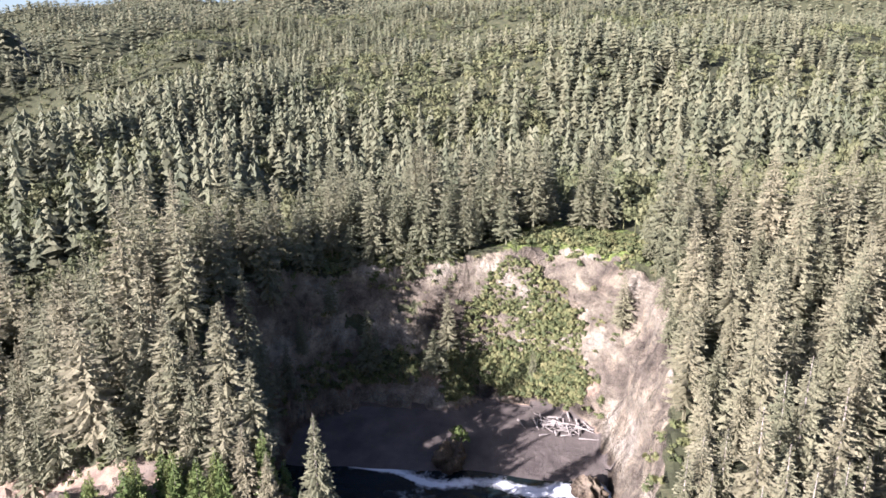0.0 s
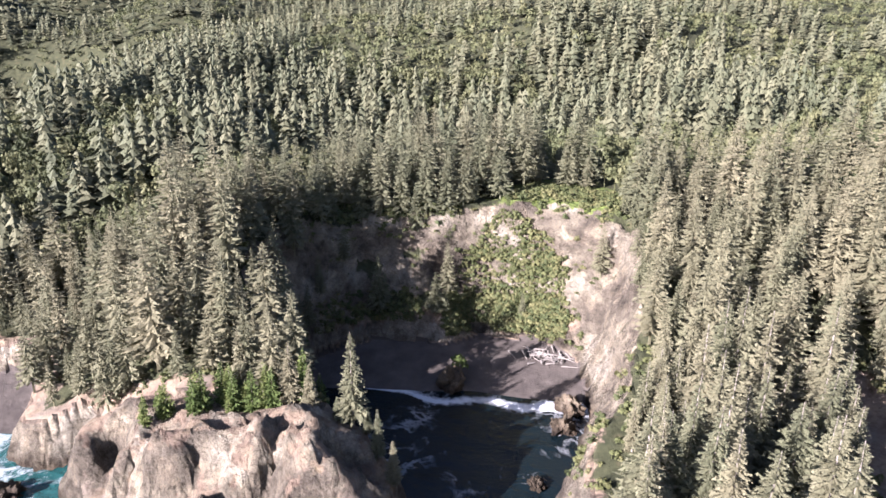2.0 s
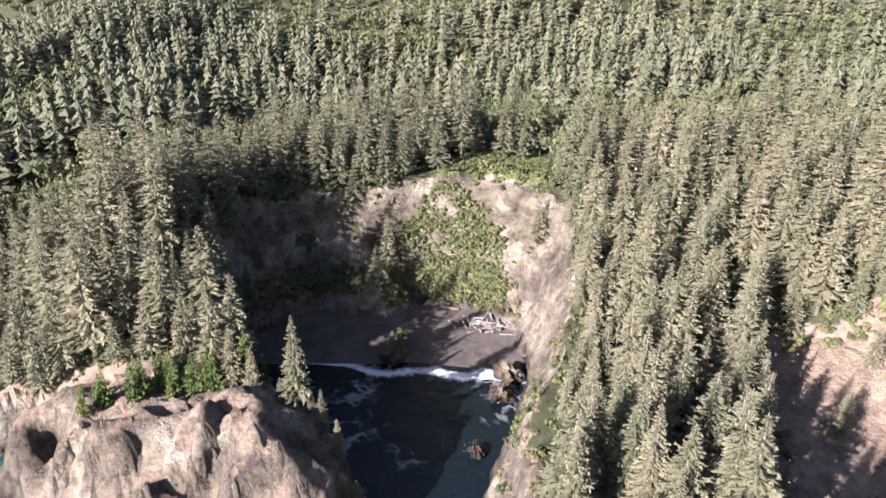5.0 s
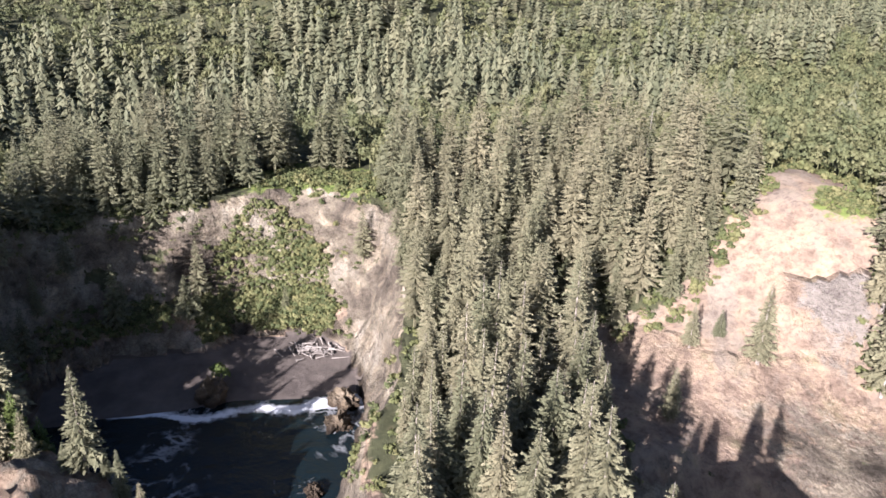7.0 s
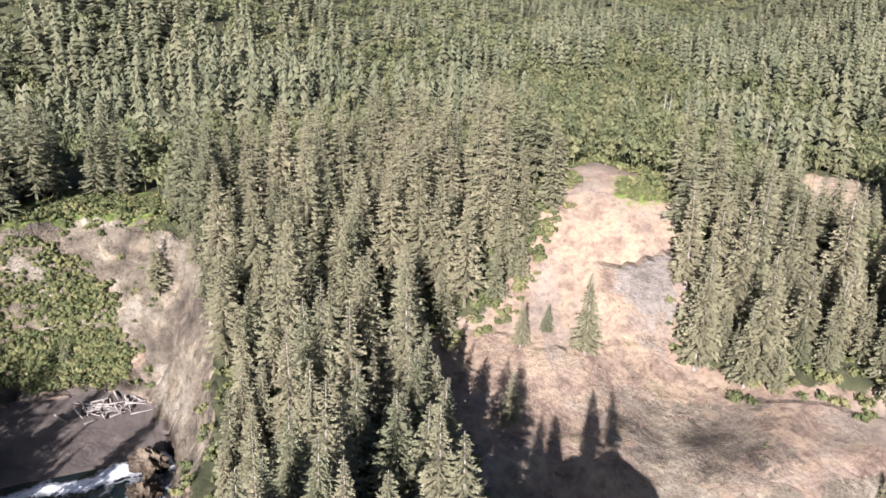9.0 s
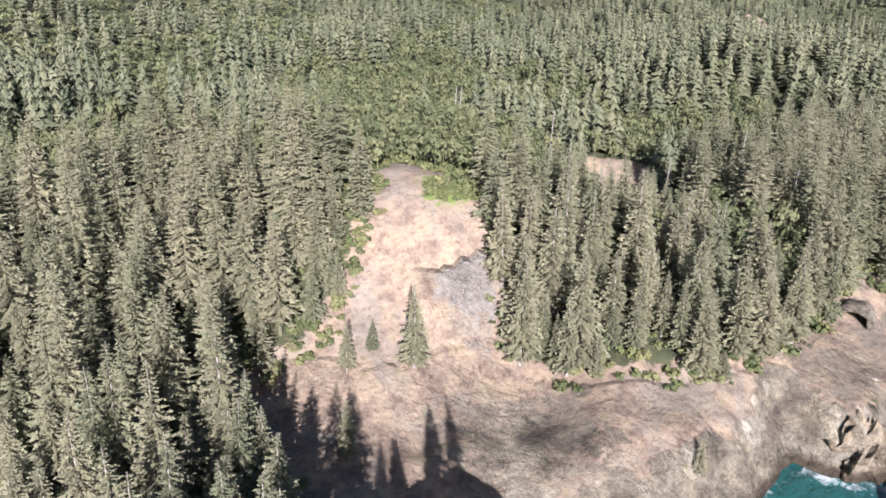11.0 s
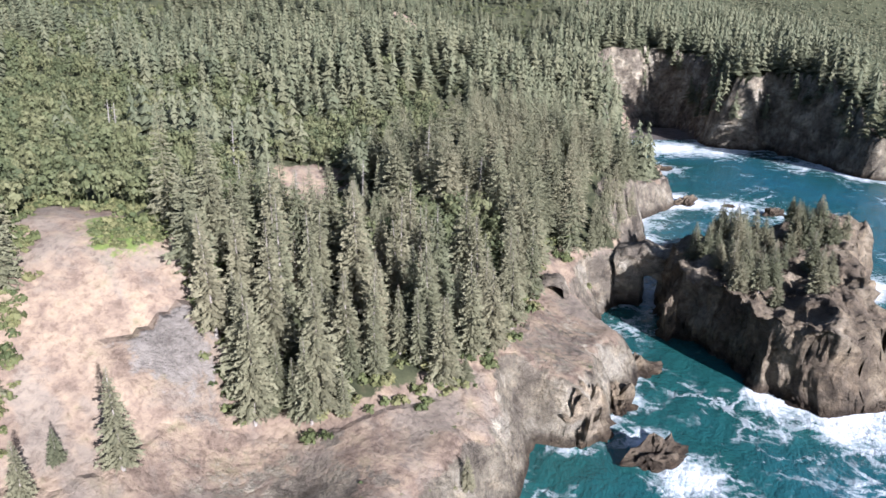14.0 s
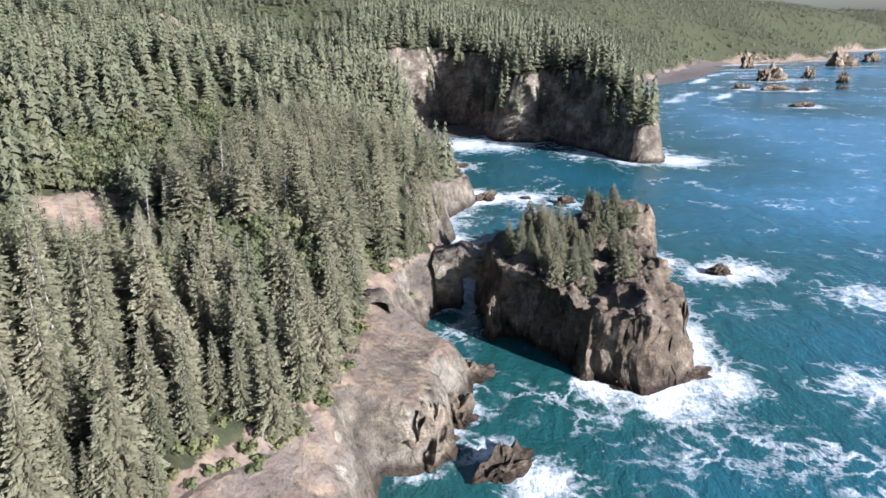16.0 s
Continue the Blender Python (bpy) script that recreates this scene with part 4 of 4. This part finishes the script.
forest("distant_wood", FAR_NEEDLES, LAST, stack_up(x3, y3, h3 - 3), stack_up(rng.uniform(0.8, 1.2, n3), rng.uniform(0.32, 0.60, n3)), rng.uniform(0, 6.28, n3), rng.uniform(0, 1, n3), "distant wooded hills", "forest")

# alders and other broad crowns among the spruces
CLUMPS = [leaf_clump(rng.uniform(4.6, 6.2), rng.uniform(10, 15), 120, 0.95, 1.5, rng, 9) for _ in range(6)]
CLUMPT = [with_trunk(c, 9.0, 0.25, 4, 1) for c in CLUMPS]
mb = broad
nb = int(mb.sum())
forest("alder_wood", LEAVES, CLUMPT, stack_up(x1[mb], y1[mb], h1[mb] - 0.3), stack_up(rng.uniform(0.7, 1.2, nb), rng.uniform(0.75, 1.25, nb)), rng.uniform(0, 6.28, nb), rng.uniform(0, 1, nb), "bright green alders among the spruces", "forest")

# ---------------------------------------------------------------- shrubs, single trees, driftwood
BUSH = [leaf_clump(rng.uniform(1.5, 2.2), rng.uniform(1.6, 2.6), 42, 0.6, 0.0, rng, 5) for _ in range(6)]


def scatter_bushes(name, count, test, box, scale, label):
    x = rng.uniform(box[0], box[1], count)
    y = rng.uniform(box[2], box[3], count)
    h, d, s, bare, sandy = site(x, y)
    keep = test(x, y, h, d, s, bare) & ~sandy & (h > 3)
    x, y, h = x[keep], y[keep], h[keep]
    n = len(x)
    sc = rng.uniform(scale[0], scale[1], n)
    return forest(name, SCRUB, BUSH, np.stack([x, y, h - 0.4], 1), np.stack([sc, sc * rng.uniform(0.7, 1.1, n)], 1), rng.uniform(0, 6.28, n), rng.uniform(0, 1, n), label, "shrubs")


scatter_bushes("cove_scrub", 5200, lambda x, y, h, d, s, bare: (s < 9.0) & (h > 5) & (np.hypot((x + 181) / 1.0, (y + 63) / 1.25) < 20), (-204, -158, -92, -36), (0.6, 1.3), "dense olive scrub on the slope above the cove")
scatter_bushes("gully_scrub", 1600, lambda x, y, h, d, s, bare: ((h < 20) | (h > 38)) & (h > 9) & (d > 1) & (fbm(x, y, 18, 2, 149) > -0.15), (-215, -150, -138, -84), (0.6, 1.3), "dark green thicket on the shaded wall of the cove")
scatter_bushes("rim_scrub", 1300, lambda x, y, h, d, s, bare: (s < 1.9) & (np.hypot((x + 206) / 1.25, y + 42) < 24), (-240, -172, -74, -14), (0.5, 1.2), "green salal along the cliff rim")
scatter_bushes("cliff_scrub", 2600, lambda x, y, h, d, s, bare: (s < 4.5) & (d > 3) & (d < 30) & (bare < 0) & ~((x > -84) & (y < -60)) & (fbm(x, y, 22, 3, 141) > -0.02), (-220, -30, -200, 0), (0.4, 1.1), "low green shrubs clinging to the cliffs")
scatter_bushes("edge_scrub", 2600, lambda x, y, h, d, s, bare: (bare < 2) & (bare > -18) & (s < 1.8), (-190, 0, 10, 275), (0.7, 1.7), "low shrubs along the edge of the wood")
scatter_bushes("hollow_scrub", 900, lambda x, y, h, d, s, bare: (bare < -1) & (np.abs((x + 164) * 0.823 + (y - 290) * 0.567) < 20) & ((x + 164) * 0.567 - (y - 290) * 0.823 > -6) & ((x + 164) * 0.567 - (y - 290) * 0.823 < 66), (-190, -100, 220, 310), (0.8, 1.7), "low green thicket in the hollow below the scar")
scatter_bushes("slope_scrub", 900, lambda x, y, h, d, s, bare: (bare > 2) & (fbm(x, y, 20, 3, 143) > 0.17), (-170, 0, 20, 260), (0.15, 0.5), "dry low bushes dotted over the bare slope")
scatter_bushes("margin_thicket", 900, lambda x, y, h, d, s, bare: (bare < 1.0) & (bare > -7), (-178, -84, 60, 146), (0.5, 1.25), "yellow-green thicket along the margin of the dry slope")
scatter_bushes("meadow_scrub", 260, lambda x, y, h, d, s, bare: np.hypot(x + 132, y - 129) < 9, (-145, -120, 118, 140), (0.5, 0.9), "bright green fern patch at the head of the bare slope")


def single_spruce(x, y, tall_, wide_, kind=0, label="", sink=0.3):
    h = float(land(np.array([x * 1.0]), np.array([y * 1.0]))[0][0])
    ob = copy_thing(NEAR[kind], pose(x, y, h - sink, 0, 0, (x * 37 + y * 11) % 360))
    ob.scale = (wide_, wide_, tall_)
    if label:
        ob["label"] = label
    return ob


for x, y, t_, w_, k in ((-80, -94, 0.72, 0.80, 0), (-76, -86, 0.40, 0.42, 1), (-72, -81, 0.36, 0.42, 2), (-82, -99, 0.20, 0.28, 3), (-62, -74, 0.24, 0.4, 4), (-56, -69, 0.2, 0.36, 5), (-80, -90, 0.2, 0.3, 1), (-84, -113, 0.5, 0.6, 2), (-83, -107, 0.36, 0.42, 3)):
    single_spruce(x, y, t_, w_, k, "weathered spruce alone on the rocky point")
sapling = None
for n in range(36):
    u = rng.uniform(0, 1)
    x, y = -66 - 20 * u - rng.uniform(0, 9), -150 + 44 * u
    t_ = rng.uniform(0.14, 0.36)
    h = float(land(np.array([x]), np.array([y]))[0][0])
    m = pose(x, y, h - 0.3, 0, 0, rng.uniform(0, 360))
    if sapling is None:
        sapling = new("young_conifer")
        tv, tf = trunk(H0, 0.5, 6, 0.05, 3)
        link_mesh("trunk", tv, tf, BARK, sapling)
        cv, cf = spruce_crown(H0, 9.0, 150, 4, 0.02, rng, 1.5, 0.7)
        round_normals(link_mesh("crown", cv, cf, YOUNG_NEEDLES, sapling, smooth=False).data, outward(cv, cf))
        tagged(sapling, "young bright green conifer on the rocky point", "tree", "young conifers on the point")
        ob = sapling
        ob.matrix_world = m
    else:
        ob = copy_thing(sapling, m)
    ob.scale = (t_ * 1.15, t_ * 1.15, t_)
for x, y, t_, w_, k in ((-95, 80, 0.67, 0.80, 0), (-106, 65, 0.40, 0.46, 2), (-106, 74, 0.25, 0.40, 1), (-86, 50, 0.42, 0.48, 3), (-27, 114, 0.27, 0.34, 5), (-36, 143, 0.22, 0.5, 2)):
    single_spruce(x, y, t_, w_, k, "single spruce standing on the dry bare slope")


def stack_spruce(x, y, t_, w_, k):
    h = float(stack_height(np.array([x * 1.0]), np.array([y * 1.0]))[0][0])
    ob = copy_thing(NEAR[k], pose(x, y, h - 0.4, 0, 0, (x * 53 + y * 7) % 360))
    ob.scale = (w_, w_, t_)
    ob["label"] = "wind-shaped spruce on top of the sea stack"


for n in range(54):
    while True:
        x, y = rng.uniform(26, 92), rng.uniform(216, 322)
        hh_, dd_ = stack_height(np.array([x]), np.array([y]))
        if dd_[0] > 6 and y > 228 + 0.25 * (x - 40) and y < 300 + 0.3 * (x - 60) and x < 62 + 0.30 * (y - 200):
            break
    t_ = rng.uniform(0.30, 0.50)
    stack_spruce(x, y, t_, t_ * rng.uniform(1.2, 1.8), n % 6)
for n in range(9):
    x, y = 70 + rng.uniform(-7, 7), 303 + rng.uniform(-6, 6)
    t_ = rng.uniform(0.22, 0.36)
    stack_spruce(x, y, t_, t_ * 1.3, n % 6)


def snag(x, y, h, r, label):
    """A dead bleached stem with broken stubs."""
    z = float(land(np.array([x * 1.0]), np.array([y * 1.0]))[0][0])
    root = new("dead_tree")
    root.matrix_world = pose(x, y, z - 0.5, 2, 3, 40)
    tv, tf = trunk(h, r, 7, 0.08, 5)
    link_mesh("trunk", tv, tf, DEAD, root)
    for k in range(14):
        zz_, a, ln = h * (0.35 + 0.6 * k / 14), k * 2.4, rng.uniform(0.8, 2.6) * (1.2 - 0.8 * k / 14)
        tv, tf = trunk(ln, 0.09, 4, 0.02, 1)
        ob = link_mesh("branch", tv, tf, DEAD, root)
        ob.matrix_local = pose(0, 0, zz_, 0, 0, math.degrees(a)) @ pose(0, 0, 0, 0, 78, 0)
    tagged(root, label, "dead tree", "dead snags in the wood")


for x, y, h in ((-189, 85, 27), (-92, 273, 30), (-177, 246, 28), (-120, 262, 24), (-140, 236, 22), (-64, 262, 24), (-205, 262, 26), (-150, 210, 20), (-230, 230, 26), (-236, 240, 24)):
    snag(x, y, h, 0.42, "bleached dead conifer among living trees")

def rock_shelter(x, y, turn):
    """A deep overhang in the cliff: a thick vault of rock, open to the front."""
    z = float(land(np.array([x * 1.0]), np.array([y * 1.0]))[0][0])
    v, f, sides, rows = [], [], 14, 8
    for k in range(rows):
        depth = 11.0 * k / (rows - 1)
        close_ = 1.0 if k < rows - 2 else (0.7 if k == rows - 2 else 0.15)
        for layer in (1.0, 1.45):
            for s_ in range(sides + 1):
                a = math.pi * s_ / sides
                wob = 1 + 0.16 * noise.noise(Vector((a * 2.1, depth * 0.3, layer * 4)))
                v.append((4.6 * layer * close_ * wob * math.cos(a), depth + (layer - 1) * 1.5, 5.0 * layer * close_ * wob * math.sin(a) - 1.0))
    ring = 2 * (sides + 1)
    for k in range(rows - 1):
        for layer in range(2):
            for s_ in range(sides):
                a = k * ring + layer * (sides + 1) + s_
                f.append((a, a + 1, a + 1 + ring, a + ring))
    for s_ in range(sides):
        f.append((s_, s_ + 1, s_ + 1 + sides + 1, s_ + sides + 1))
    ob = link_mesh("rock_shelter", v, f, ROCK)
    ob.matrix_world = pose(x, y, z, 0, 0, turn)
    tagged(ob, "dark hollow under an overhanging ledge of cliff", "cave")


rock_shelter(-24, 222, 12)

def cove_shrub(x, y):
    z = float(land(np.array([x * 1.0]), np.array([y * 1.0]))[0][0])
    root = new("shrub")
    root.matrix_world = pose(x, y, z - 0.3, 0, 0, 20)
    tv, tf = trunk(6.0, 0.3, 6, 0.08, 3)
    link_mesh("stem", tv, tf, BARK, root)
    cv, cf = leaf_clump(3.4, 6.5, 260, 0.62, 1.8, rng, 9)
    round_normals(link_mesh("crown", cv, cf, YOUNG_NEEDLES, root, smooth=False).data, outward(cv - np.array([0, 0, 3.0]), cf))
    tagged(root, "bright green shrub beside a rock in the cove", "shrub")


cove_shrub(-149, -76)

# driftwood heaped at the back of the cove
for n in range(60):
    x, y = rng.normal(-167, 2.6), rng.normal(-45, 5.5)
    z = float(np.maximum(land(np.array([x]), np.array([y]))[0][0], 1.2))
    if z > 5:
        continue
    ln = rng.uniform(2, 6)
    tv, tf = trunk(ln, rng.uniform(0.14, 0.34), 6, 0.1, 2)
    log = link_mesh("driftwood_log", [(a, b, c - ln / 2) for a, b, c in tv], tf, DEAD)
    log.matrix_world = pose(x, y, z + rng.uniform(0.1, 0.9), 0, 90 + rng.uniform(-8, 8), rng.uniform(0, 180))
    tagged(log, "bleached driftwood log heaped on grey sand", "log", "driftwood in the cove")
